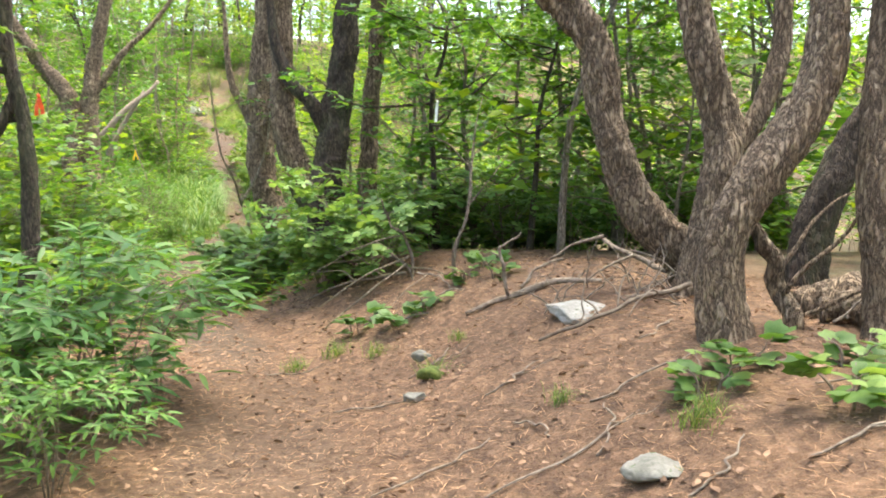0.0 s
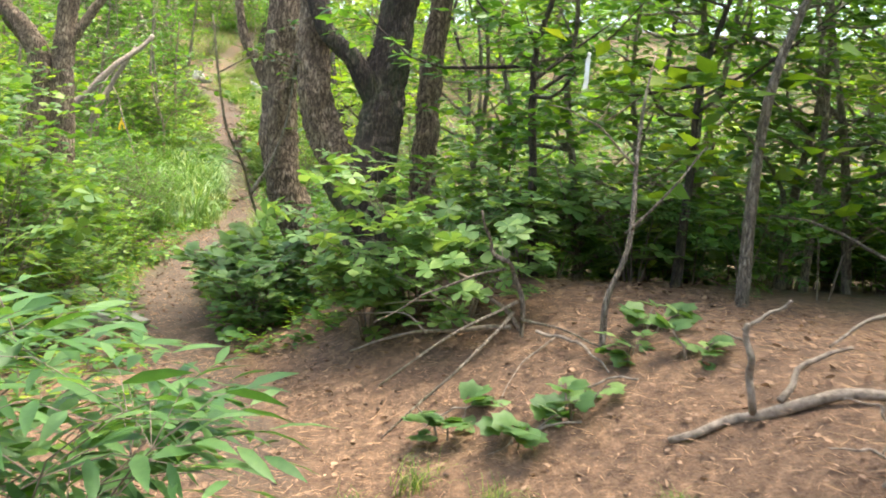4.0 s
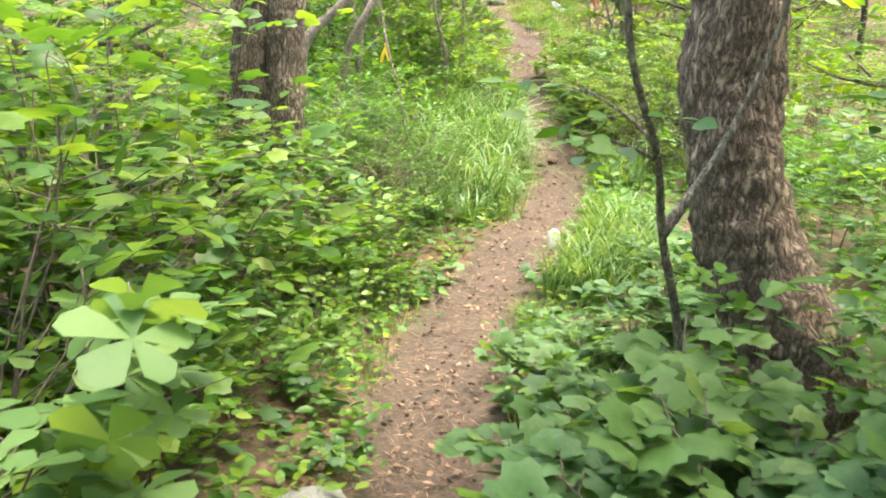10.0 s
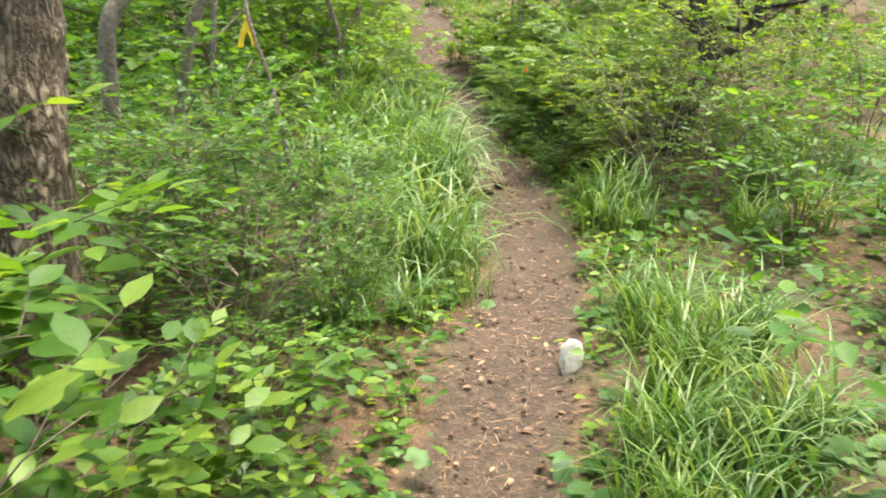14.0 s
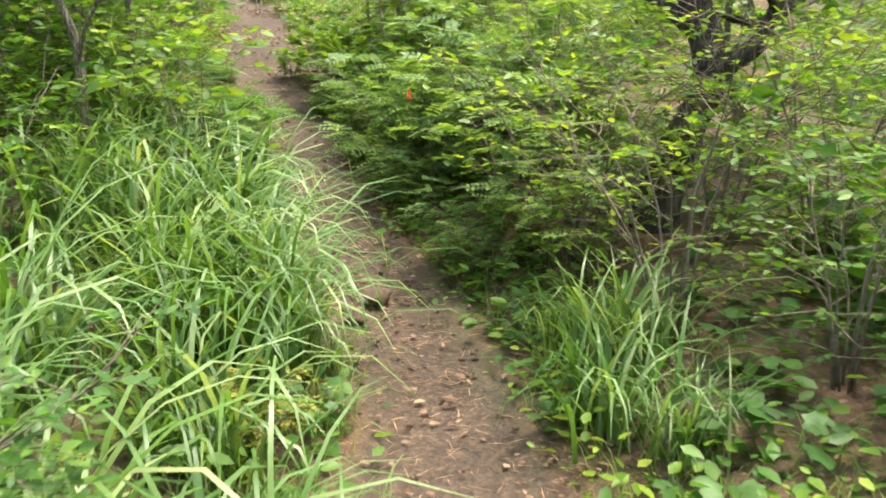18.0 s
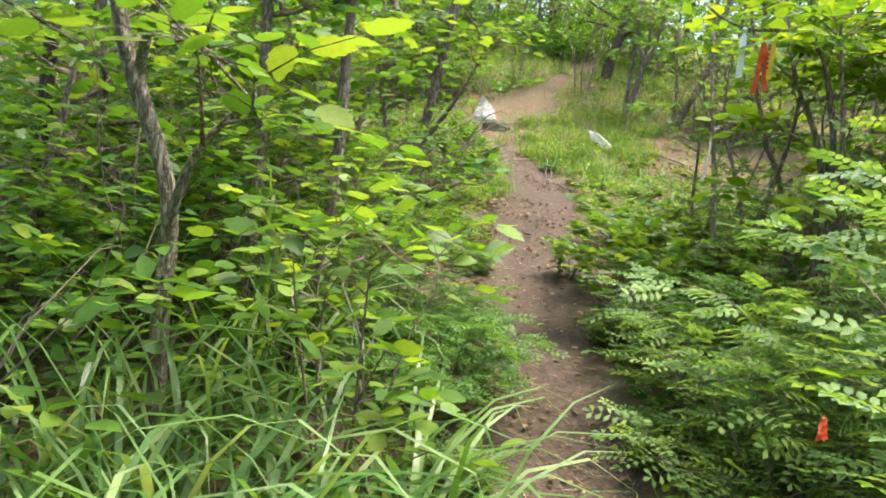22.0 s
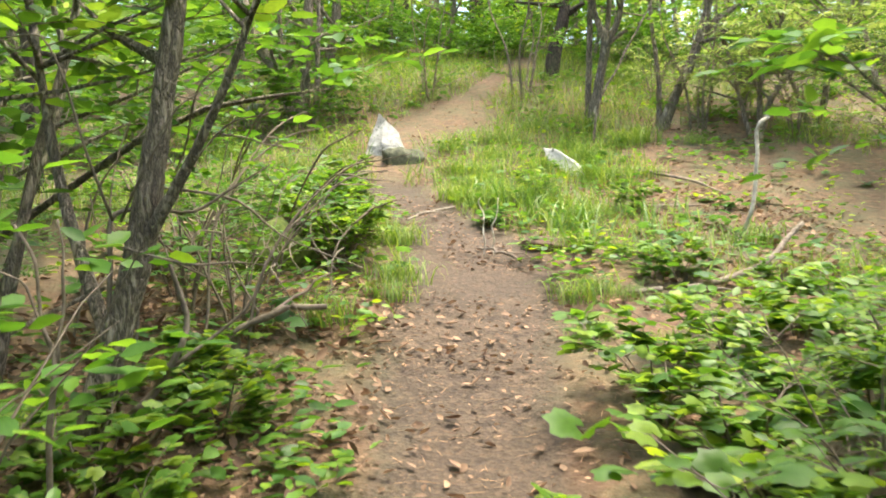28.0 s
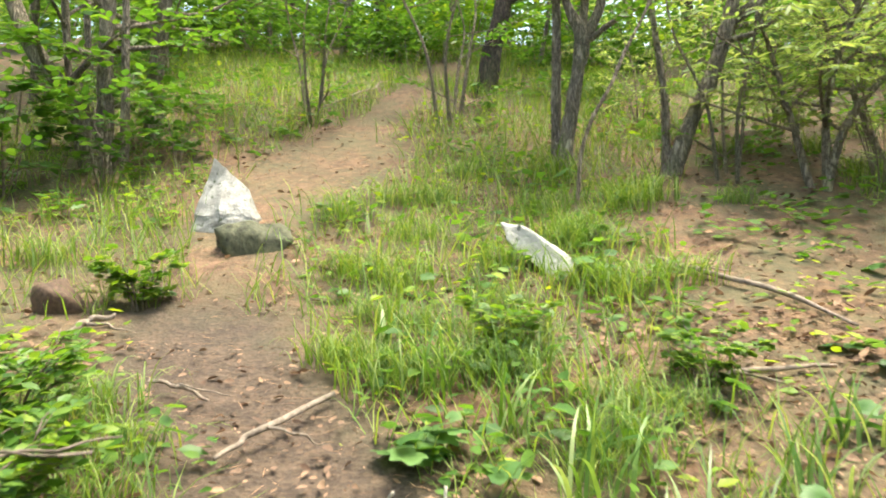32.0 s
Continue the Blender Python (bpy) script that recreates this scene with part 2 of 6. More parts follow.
SEDGE = leaf_material("fine_grass", (0.07, 0.14, 0.025), (0.125, 0.215, 0.04), (0.24, 0.31, 0.09), 0.5, 0.45)
NEEDLE = leaf_material("pine_needles", (0.02, 0.05, 0.015), (0.035, 0.085, 0.025), (0.06, 0.12, 0.035), 0.5, 0.2)
BARK_PINE = bark_material("pine_bark", (0.05, 0.032, 0.022), (0.262, 0.198, 0.14), (0.46, 0.375, 0.28), 0.34, 25.0)
BARK_GREY = bark_material("grey_bark", (0.085, 0.07, 0.056), (0.27, 0.23, 0.185), (0.45, 0.395, 0.33), 0.25, 30.0, 0.4)
BARK_PALE = bark_material("pale_sapling_bark", (0.15, 0.125, 0.09), (0.36, 0.32, 0.25), (0.54, 0.49, 0.4), 0.25, 34.0, 0.3)
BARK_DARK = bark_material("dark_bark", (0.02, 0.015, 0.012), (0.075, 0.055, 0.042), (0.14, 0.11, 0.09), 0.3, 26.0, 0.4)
TWIG = plain_material("twig_bark", (0.085, 0.062, 0.045), (0.21, 0.165, 0.125), 35.0, 0.9, 0.4)
DEADWOOD = plain_material("dead_wood", (0.10, 0.076, 0.058), (0.31, 0.25, 0.195), 34.0, 0.95, 0.9)
PALEWOOD = plain_material("bleached_wood", (0.24, 0.21, 0.17), (0.5, 0.45, 0.37), 30.0, 0.9, 0.7)
LITTER = plain_material("dry_leaves", (0.115, 0.068, 0.042), (0.32, 0.205, 0.13), 18.0, 0.8, 0.3, True, 0.15)
STRAW = plain_material("dry_needles", (0.24, 0.135, 0.07), (0.5, 0.32, 0.185), 10.0, 0.8, 0.0, True)
STONE_WHITE = stone_material("pale_granite", (0.2, 0.19, 0.17), (0.41, 0.395, 0.36), (0.11, 0.12, 0.08))
STONE_GREY = stone_material("grey_stone", (0.11, 0.11, 0.09), (0.24, 0.23, 0.20), (0.07, 0.10, 0.04))
STONE_SPOT = stone_material("spotted_granite", (0.24, 0.235, 0.21), (0.42, 0.405, 0.37), (0.045, 0.05, 0.035))
PALE_PIECE = stone_material("bleached_piece", (0.5, 0.48, 0.42), (0.64, 0.62, 0.55), (0.45, 0.44, 0.38))
MOSS_DARK = plain_material("dark_moss", (0.02, 0.022, 0.012), (0.12, 0.12, 0.07), 22.0, 0.95, 1.0)
MOSS = plain_material("moss", (0.05, 0.075, 0.014), (0.16, 0.19, 0.04), 40.0, 0.95, 0.8)
RIB_RED = plain_material("red_ribbon", (0.55, 0.06, 0.02), (0.75, 0.12, 0.04), 30.0, 0.6, 0.0, False, 0.3)
RIB_YELLOW = plain_material("yellow_ribbon", (0.72, 0.46, 0.02), (0.85, 0.6, 0.05), 30.0, 0.6, 0.0, False, 0.3)
RIB_WHITE = plain_material("white_ribbon", (0.62, 0.66, 0.66), (0.8, 0.82, 0.8), 30.0, 0.6, 0.0, False, 0.35)
INK = plain_material("ink", (0.25, 0.05, 0.03), (0.32, 0.07, 0.04), 40.0, 0.6, 0.0)
CONE = plain_material("pine_cone", (0.05, 0.03, 0.02), (0.13, 0.08, 0.05), 60.0, 0.9, 0.5)


# ---- shape of the land ----
PATH_Z = ((-6, .0), (0, .0), (2, .04), (4, .12), (6, .10), (8.5, .11), (10, .09), (12.2, .10), (14.1, .26), (16, .43), (17.6, .61), (19.5, 1.03), (21.5, 1.52), (23.7, 2.06), (25.7, 2.66), (27.5, 3.25), (29.5, 4.0), (32, 5.0), (36, 6.3), (45, 8.3), (70, 11.5), (140, 14), (400, 15))
PATH_X = ((-6, .5), (0, -.1), (3, -.72), (5, -1.1), (7.7, -2.15), (10.2, -3.1), (11.5, -3.52), (13.3, -3.7), (15.7, -3.78), (17.5, -4.1), (19, -4.65), (20, -4.92), (21.4, -5.42), (22.8, -5.8), (23.7, -6.07), (24.8, -6.27), (25.5, -6.6), (26.2, -7.2), (27.2, -7.75), (29, -7.95), (30.6, -7.7), (34, -7.6), (60, -9))
def knots(table, y):
    if y <= table[0][0]: return table[0][1]
    for i in range(len(table) - 1):
        a, b = table[i], table[i + 1]
        if y <= b[0]:
            p = table[max(i - 1, 0)]; q = table[min(i + 2, len(table) - 1)]
            h = b[0] - a[0]; s = (y - a[0]) / h
            m0 = (b[1] - p[1]) / (b[0] - p[0]) * h; m1 = (q[1] - a[1]) / (q[0] - a[0]) * h
            return (2*s**3 - 3*s*s + 1)*a[1] + (s**3 - 2*s*s + s)*m0 + (3*s*s - 2*s**3)*b[1] + (s**3 - s*s)*m1
    return table[-1][1]
def ramp(a, b, v):
    s = min(max((v - a) / (b - a), 0), 1); return s*s*(3 - 2*s)
def ground_z(x, y):
    u = x - knots(PATH_X, y)
    early, late = 1 - ramp(7, 12, y), ramp(18, 24, y)
    z = knots(PATH_Z, y)
    z += early * (.66 * ramp(.2, 2.3, u) - .3 * ramp(.5, 3.0, -u))
    z += late * max(-6, min(6, u)) * -.09
    z += (1 - early) * (1 - late) * (.22 * ramp(.3, 1.5, u) + .25 * ramp(.3, 1.6, -u))
    return z


def ground(x, y):
    return ground_z(x, y) + 0.035 * noise.noise(Vector((x * 0.9, y * 0.9, 0))) + 0.012 * noise.noise(Vector((x * 4, y * 4, 3)))


def lateral(x, y):
    return x - knots(PATH_X, y)


# ---- mesh helpers ----
def raw_mesh(name, verts, faces, mat, smooth=True):
    """A mesh from arrays; faces is a list of arrays, each of one polygon size."""
    verts = np.asarray(verts, dtype=np.float32)
    if isinstance(faces, np.ndarray):
        faces = [faces]
    loops = np.concatenate([f.ravel() for f in faces]).astype(np.int32)
    sizes = np.concatenate([np.full(len(f), f.shape[1]) for f in faces])
    starts = np.concatenate([[0], np.cumsum(sizes)[:-1]]).astype(np.int32)
    me = bpy.data.meshes.new(name)
    me.vertices.add(len(verts))
    me.vertices.foreach_set("co", verts.ravel())
    me.loops.add(len(loops))
    me.loops.foreach_set("vertex_index", loops)
    me.polygons.add(len(starts))
    me.polygons.foreach_set("loop_start", starts)
    me.materials.append(mat)
    me.update(calc_edges=True)
    if smooth:
        me.polygons.foreach_set("use_smooth", np.ones(len(starts), dtype=bool))
    me.validate()
    return me


def put(name, me, parent=None, label="", at=None):
    ob = new(name, me)
    if parent is not None:
        ob.parent = parent
    if label:
        ob["label"] = label
    if at is not None:
        ob.matrix_basis = at
    return ob


def thing(name, label, category, group="", kind="", at=None):
    ob = new(name)
    ob.empty_display_size = 0.1
    tagged(ob, label, category, group, kind)
    if at is not None:
        ob.matrix_basis = at
    return ob


def smooth_line(pts, n):
    """n points on a smooth curve through pts, with any columns (x, y, z, radius)."""
    p = np.asarray(pts, float)
    if len(p) == 2:
        return p[0] + (p[1] - p[0]) * np.linspace(0, 1, n)[:, None]
    k = np.arange(len(p))
    d = np.gradient(p, axis=0)
    s = np.linspace(0, len(p) - 1, n)
    i = np.minimum(s.astype(int), len(p) - 2)
    u = (s - i)[:, None]
    return (2*u**3 - 3*u*u + 1)*p[i] + (u**3 - 2*u*u + u)*d[i] + (3*u*u - 2*u**3)*p[i+1] + (u**3 - u*u)*d[i+1]


def tube(pts, n, segs, rough=0.0, seed=0, flute=0.0):
    """Swept tube round (x, y, z, radius) points: verts and quads. rough adds bark plates."""
    c = smooth_line(pts, n)
    p, r = c[:, :3], np.maximum(c[:, 3], 0.0008)
    t = np.gradient(p, axis=0)
    t /= np.linalg.norm(t, axis=1)[:, None] + 1e-9
    ref = np.array([1.0, 0.13, 0.07])
    a = np.cross(t, ref)
    a /= np.linalg.norm(a, axis=1)[:, None] + 1e-9
    b = np.cross(t, a)
    ang = np.linspace(0, 2 * math.pi, segs, endpoint=False)
    rad = np.repeat(r[:, None], segs, 1)
    if rough:
        dist = np.concatenate([[0], np.cumsum(np.linalg.norm(np.diff(p, axis=0), axis=1))])
        for i in range(n):
            for j in range(segs):
                q = Vector((math.cos(ang[j]) * 3.2, math.sin(ang[j]) * 3.2, dist[i] * 9.0 + seed * 7))
                f = noise.voronoi(q * 1.2)[0]
                rad[i, j] += rough * (min((f[1] - f[0]) * 2.2, 1.0) - 0.5) + 2.2 * rough * noise.noise(q * 0.35)
    if flute:
        low = np.exp(-np.linspace(0, 1, n) * 9)[:, None]
        rad *= 1 + flute * low * (np.cos(ang * 5 + seed) * 0.5 + 0.5)
    v = p[:, None] + rad[..., None] * (np.cos(ang)[None, :, None] * a[:, None] + np.sin(ang)[None, :, None] * b[:, None])
    v = np.concatenate([v.reshape(-1, 3), p[:1], p[-1:]])
    i, j = np.meshgrid(np.arange(n - 1), np.arange(segs), indexing="ij")
    k = (j + 1) % segs
    q = np.stack([i*segs + j, i*segs + k, (i+1)*segs + k, (i+1)*segs + j], -1).reshape(-1, 4)
    jj = np.arange(segs)
    kk = (jj + 1) % segs
    if segs <= 4:
        return v[:-2], q, np.zeros((0, 3), int)
    caps = np.concatenate([np.stack([kk, jj, np.full(segs, n*segs)], -1), np.stack([(n-1)*segs + jj, (n-1)*segs + kk, np.full(segs, n*segs + 1)], -1)])
    return v, q, caps


def join(parts):
    """Several (verts, quads, tris) into one."""
    vs, qs, ts, o = [], [], [], 0
    for v, q, t in parts:
        vs.append(v)
        qs.append(q + o)
        ts.append(t + o)
        o += len(v)
    return np.concatenate(vs), [np.concatenate(qs), np.concatenate(ts)]


def tubes_mesh(name, lines, n, segs, mat, rough=0.0):
    v, f = join([tube(l, n, segs, rough, i) for i, l in enumerate(lines)])
    return raw_mesh(name, v, f, mat)


# ---- leaf shapes: base at the origin, along +y, one long, facing +z ----
def blade_shape(rows, droop=0.12, fold=0.06):
    """rows: (distance along, half width). Two-sided leaf folded on its midrib."""
    v, f = [], []
    for y, w in rows:
        z = -droop * y * y
        v += [(-w, y, z + fold * w * 3), (0, y, z), (w, y, z + fold * w * 3)]
    for i in range(len(rows) - 1):
        a, b = 3 * i, 3 * i + 3
        f += [(a, a + 1, b + 1, b), (a + 1, a + 2, b + 2, b + 1)]
    return np.array(v, float), np.array(f)


OVATE = blade_shape(((0, .02), (.25, .24), (.6, .25), (1, .01)))
OVATE_FAR = (np.array([(0, 0, 0), (-.27, .32, .03), (-.2, .7, 0), (0, 1, -.1), (.2, .7, 0), (.27, .32, .03)]), np.array([(0, 3, 2, 1), (0, 5, 4, 3)]))
OBOVATE = blade_shape(((0, .02), (.42, .22), (.78, .36), (1.0, .14)), 0.16, 0.05)
DIAMOND = (np.array([(0, 0, 0), (-.3, .5, .04), (0, 1, -.08), (.3, .5, .04)]), np.array([(0, 2, 1), (0, 3, 2)]))
ROUND = (np.array([(0, 0, 0), (-.24, .45, .02), (-.35, .8, 0), (0, 1.02, -.1), (.35, .8, 0), (.24, .45, .02)]), np.array([(0, 3, 2, 1), (0, 5, 4, 3)]))
SLIM = blade_shape(((0, .015), (.3, .115), (.65, .1), (1, .005)), 0.25)


def lobed_shape():
    r = [0.14, .6, .72, .62, .82, .95, .74, 1.0, .74, .95, .82, .62, .72, .6]
    v = [(0, 0.22, 0.03)]
    for i, q in enumerate(r):
        a = -math.pi / 2 + 2 * math.pi * i / len(r)
        v.append((0.62 * q * math.cos(a), 0.34 + 0.66 * q * math.sin(a), -0.1 * q * q))
    return np.array(v), np.array([(0, 1 + i, 1 + (i + 1) % len(r)) for i in range(len(r))])


def whorl_shape(leaf, count, tilt=0.15, seed=1):
    """Ring of leaves at a twig's end, facing up."""
    rs = np.random.RandomState(seed)
    vs, fs, o = [], [], 0
    v, f = leaf
    for i in range(count):
        a = 2 * math.pi * (i + rs.uniform(-.18, .18)) / count
        s = rs.uniform(.75, 1.05)
        w = v * s
        d = np.array([[math.cos(a), -math.sin(a)], [math.sin(a), math.cos(a)]])
        xy = w[:, :2] @ d.T
        vs.append(np.column_stack([xy, w[:, 2] + np.linalg.norm(xy, axis=1) * (tilt + rs.uniform(-.15, .15))]))
        fs.append(f + o)
        o += len(v)
    return np.concatenate(vs), np.concatenate(fs)


def pinnate_shape(pairs=5):
    """Feather leaf: pairs of leaflets along a drooping rib."""
    v, f = [], []
    spots = [(i / (pairs + .3), s) for i in range(1, pairs + 1) for s in (-1, 1)] + [(.95, 0)]
    for y, s in spots:
        ax = np.array([s * .95, .35 if s else 1.0])
        ax = ax / np.linalg.norm(ax) * (.27 if s else .27)
        side = np.array([-ax[1], ax[0]]) * .33
        z = -.22 * y * y
        b = np.array([0, y])
        o = len(v)
        for q, dz in ((b, 0), (b + ax * .3 + side * .85, .012), (b + ax * .72 + side * .7, 0), (b + ax, -.04), (b + ax * .72 - side * .7, 0), (b + ax * .3 - side * .85, .012)):
            v.append((q[0], q[1], z + dz))
        f += [(o, o + 3, o + 2, o + 1), (o, o + 5, o + 4, o + 3)]
    return np.array(v), np.array(f)


def toothed_shape():
    """Broad oval leaf with a coarse toothed edge and a raised fold."""
    side = ((.05, .0), (.22, .1), (.33, .3), (.29, .36), (.36, .52), (.28, .58), (.27, .74), (.17, .79), (.1, .93))
    v = [(0, .45, .0), (0, 1.02, -.12)] + [(-x, y, .05 * x - .1 * y * y) for x, y in side[::-1]] + [(x, y, .05 * x - .1 * y * y) for x, y in side]
    ring = [1] + list(range(2, len(v)))
    return np.array(v), np.array([(0, ring[i], ring[(i + 1) % len(ring)]) for i in range(len(ring))])


TOOTHED = toothed_shape()
LOBED = lobed_shape()
WHORL = whorl_shape(OBOVATE, 5)
WHORL_FAR = whorl_shape(ROUND, 5)
PINNATE = pinnate_shape()
PINNATE_FAR = (PINNATE[0], np.concatenate([np.array([(6 * i, 6 * i + 4, 6 * i + 3, 6 * i + 2)]) for i in range(len(PINNATE[0]) // 6)]))


def place(shape, pos, axis, normal, size):
    """Many copies of a leaf shape as one set of verts and faces."""
    v, f = shape
    y = axis / (np.linalg.norm(axis, axis=1)[:, None] + 1e-9)
    x = np.cross(y, normal)
    x /= np.linalg.norm(x, axis=1)[:, None] + 1e-9
    z = np.cross(x, y)
    out = pos[:, None] + size[:, None, None] * (v[None, :, :1] * x[:, None] + v[None, :, 1:2] * y[:, None] + v[None, :, 2:3] * z[:, None])
    fs = f[None] + (np.arange(len(pos)) * len(v))[:, None, None]
    return out.reshape(-1, 3), fs.reshape(-1, f.shape[1])


def jitter_up(rs, n, amount):
    return np.column_stack([rs.normal(0, amount, n), rs.normal(0, amount, n), np.ones(n)])


# ---- the ground: one sheet to the horizon ----
def axis_steps(lo, hi, step, far):
    mid = list(np.arange(lo, hi + 1e-6, step))
    out, s, p = [], step, lo
    while p > -far:
        s *= 1.35
        p -= s
        out.append(p)
    up, s, p = [], step, hi
    while p < far:
        s *= 1.35
        p += s
        up.append(p)
    return np.array(out[::-1] + mid + up)


def build_ground():
    xs, ys = axis_steps(-12.5, 5.5, 0.13, 900), axis_steps(-2.0, 36.0, 0.13, 900)
    pz = {y: knots(PATH_X, y) for y in ys}
    verts, trail, herb = [], [], []
    for y in ys:
        for x in xs:
            u = x - pz[y]
            wob = 0.09 * noise.noise(Vector((y * 1.3, x * 0.6, 9)))
            w = 0.25 + wob + 0.33 * (1 - ramp(2.0, 7.0, y)) + 0.06 * ramp(8, 9, y) * (1 - ramp(11, 12.5, y)) + 0.12 * ramp(22, 24, y)
            on = (1 - ramp(w * 0.7, w * 1.5, abs(u))) * (0.35 + 0.65 * ramp(5.5, 8.0, y))
            if y > 26.5:
                on *= 1 - .9 * ramp(26.2, 27.6, y)
            verts.append((x, y, ground(x, y) - 0.03 * on * (1 if y > 6.5 else 0.4)))
            trail.append(on)
            herb.append(max(ramp(8, 10.5, y), ramp(3.0, 4.5, u), ramp(1.2, 2.4, -u)) * (1 - on))
    nx, ny = len(xs), len(ys)
    i, j = np.meshgrid(np.arange(ny - 1), np.arange(nx - 1), indexing="ij")
    q = np.stack([i*nx + j, i*nx + j + 1, (i+1)*nx + j + 1, (i+1)*nx + j], -1).reshape(-1, 4)
    me = raw_mesh("ground", verts, q, GROUND)
    att = me.attributes.new("trail", "FLOAT", "POINT")
    att.data.foreach_set("value", np.array(trail, dtype=np.float32))
    att = me.attributes.new("herb", "FLOAT", "POINT")
    att.data.foreach_set("value", np.array(herb, dtype=np.float32))
    return tagged(put("ground", me), "brown pine-needle forest floor with a worn earth trail", "ground", kind="structure")


build_ground()


# ---- pines ----
def bough_lines(rs, top, count, reach):
    out = []
    for i in range(count):
        z = top[2] * rs.uniform(.72, 1.0)
        a = rs.uniform(0, 2 * math.pi)
        b = np.array([top[0] * z / top[2], top[1] * z / top[2], z])
        e = b + np.array([math.cos(a), math.sin(a), rs.uniform(.05, .4)]) * reach * rs.uniform(.5, 1)
        m = (b + e) / 2 + np.array([0, 0, .15])
        out.append([(*b, .05), (*m, .035), (*e, .012)])
    return out


def needle_crown(rs, lines, per):
    """Tufts of needles along the boughs."""
    pos, ax = [], []
    for l in lines:
        c = smooth_line(np.array(l)[:, :3], 12)
        for k in range(per):
            p = c[rs.randint(3, 12)] + rs.normal(0, .22, 3)
            pos.append(p)
            ax.append(rs.normal(0, 1, 3) + np.array([0, 0, .5]))
    pos, ax = np.array(pos), np.array(ax)
    return place(whorl_shape(blade_shape(((0, .01), (1, .02)), .1), 9, .5), pos, ax, jitter_up(rs, len(pos), .6), rs.uniform(.22, .4, len(pos)))


def pine(x, y, stems, label, mat=BARK_PINE, crown=True, seed=0, sink=0.12, bare=()):
    """A pine from its foot; each stem is a list of (dx, dy, dz, radius)."""
    rs = np.random.RandomState(seed)
    t = thing("pine_tree", label, "tree", "pines beside the trail", at=pose(x, y, ground(x, y)))
    for i, s in enumerate(stems):
        s = [(s[0][0], s[0][1], s[0][2] - sink, s[0][3] * 1.12)] + list(s[1:])
        big = max(p[3] for p in s)
        n = int(40 + 10 * len(s)) if big > .05 else 26
        v, q, c = tube(s, n * (2 if big > .08 else 1), 34 if big > .08 else 12, big * .075, seed + i, .14 if i == 0 and big > .08 else 0)
        put("trunk" if big > .08 else "branch", raw_mesh("trunk", v, [q, c], mat), t)
    if crown:
        for i, s in enumerate(stems):
            if s[-1][2] > 4:
                b = bough_lines(rs, np.array(s[-1][:3]), 9, 2.4)
                put("bough", tubes_mesh("bough", b, 8, 6, mat), t)
                v, f = needle_crown(rs, b, 13)
                put("crown", raw_mesh("crown", v, f, NEEDLE), t)
    return t


# the many-stemmed pine beside the clearing
pine(1.23, 3.72, [
    [(.0, -.03, 0, .118), (-.04, -.03, .19, .098), (-.02, -.03, .41, .096), (.07, -.02, .61, .098), (.26, .01, .85, .101), (.38, .03, 1.08, .096), (.43, .05, 1.3, .09), (.44, .07, 1.6, .084), (.42, .15, 3.0, .07), (.9, .3, 6.5, .045)],
], "rough-barked pine with a sinuous stem beside the clearing", seed=3)
pine(1.44, 4.78, [
    [(-.02, -.06, 0, .14), (.0, -.05, .2, .125), (.03, -.04, .4, .118), (.08, -.02, .63, .112), (.12, .01, .88, .106), (.05, .03, 1.16, .098), (-.02, .05, 1.44, .093), (-.07, .08, 1.72, .09), (-.3, .15, 3.0, .07), (-.3, .3, 6.2, .04)],
    [(.10, .03, .72, .062), (.17, .05, .80, .06), (.3, .06, .98, .06), (.4, .08, 1.2, .058), (.46, .11, 1.45, .056), (.48, .13, 1.74, .054), (.7, .2, 3.4, .04)],
], "forked grey-brown pine behind the sinuous stem", seed=4)
pine(1.44, 5.05, [
    [(.17, -.02, 0, .175), (.02, -.02, .17, .145), (-.16, -.01, .34, .126), (-.32, .01, .54, .114), (-.43, .03, .84, .105), (-.5, .06, 1.14, .1), (-.56, .08, 1.44, .1), (-.69, .1, 1.65, .1), (-.95, .12, 2.0, .09), (-1.3, .2, 3.4, .07), (-1.4, .4, 6.8, .04)],
], "leaning grey-brown pine with flaking bark", seed=5)
pine(1.89, 3.62, [
    [(-.02, -.05, 0, .092), (-.04, -.04, .25, .083), (-.06, -.03, .5, .082), (-.07, -.01, .75, .082), (-.05, .02, 1.0, .084), (.0, .05, 1.4, .084), (.1, .2, 3.4, .06), (.1, .3, 6.4, .03)],
], "straight young pine with reddish bark beside the clearing", seed=6)
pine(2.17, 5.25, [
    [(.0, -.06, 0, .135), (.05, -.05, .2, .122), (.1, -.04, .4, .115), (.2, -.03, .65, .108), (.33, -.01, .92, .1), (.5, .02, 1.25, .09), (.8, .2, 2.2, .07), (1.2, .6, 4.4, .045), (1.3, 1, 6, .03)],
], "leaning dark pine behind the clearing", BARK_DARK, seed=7)
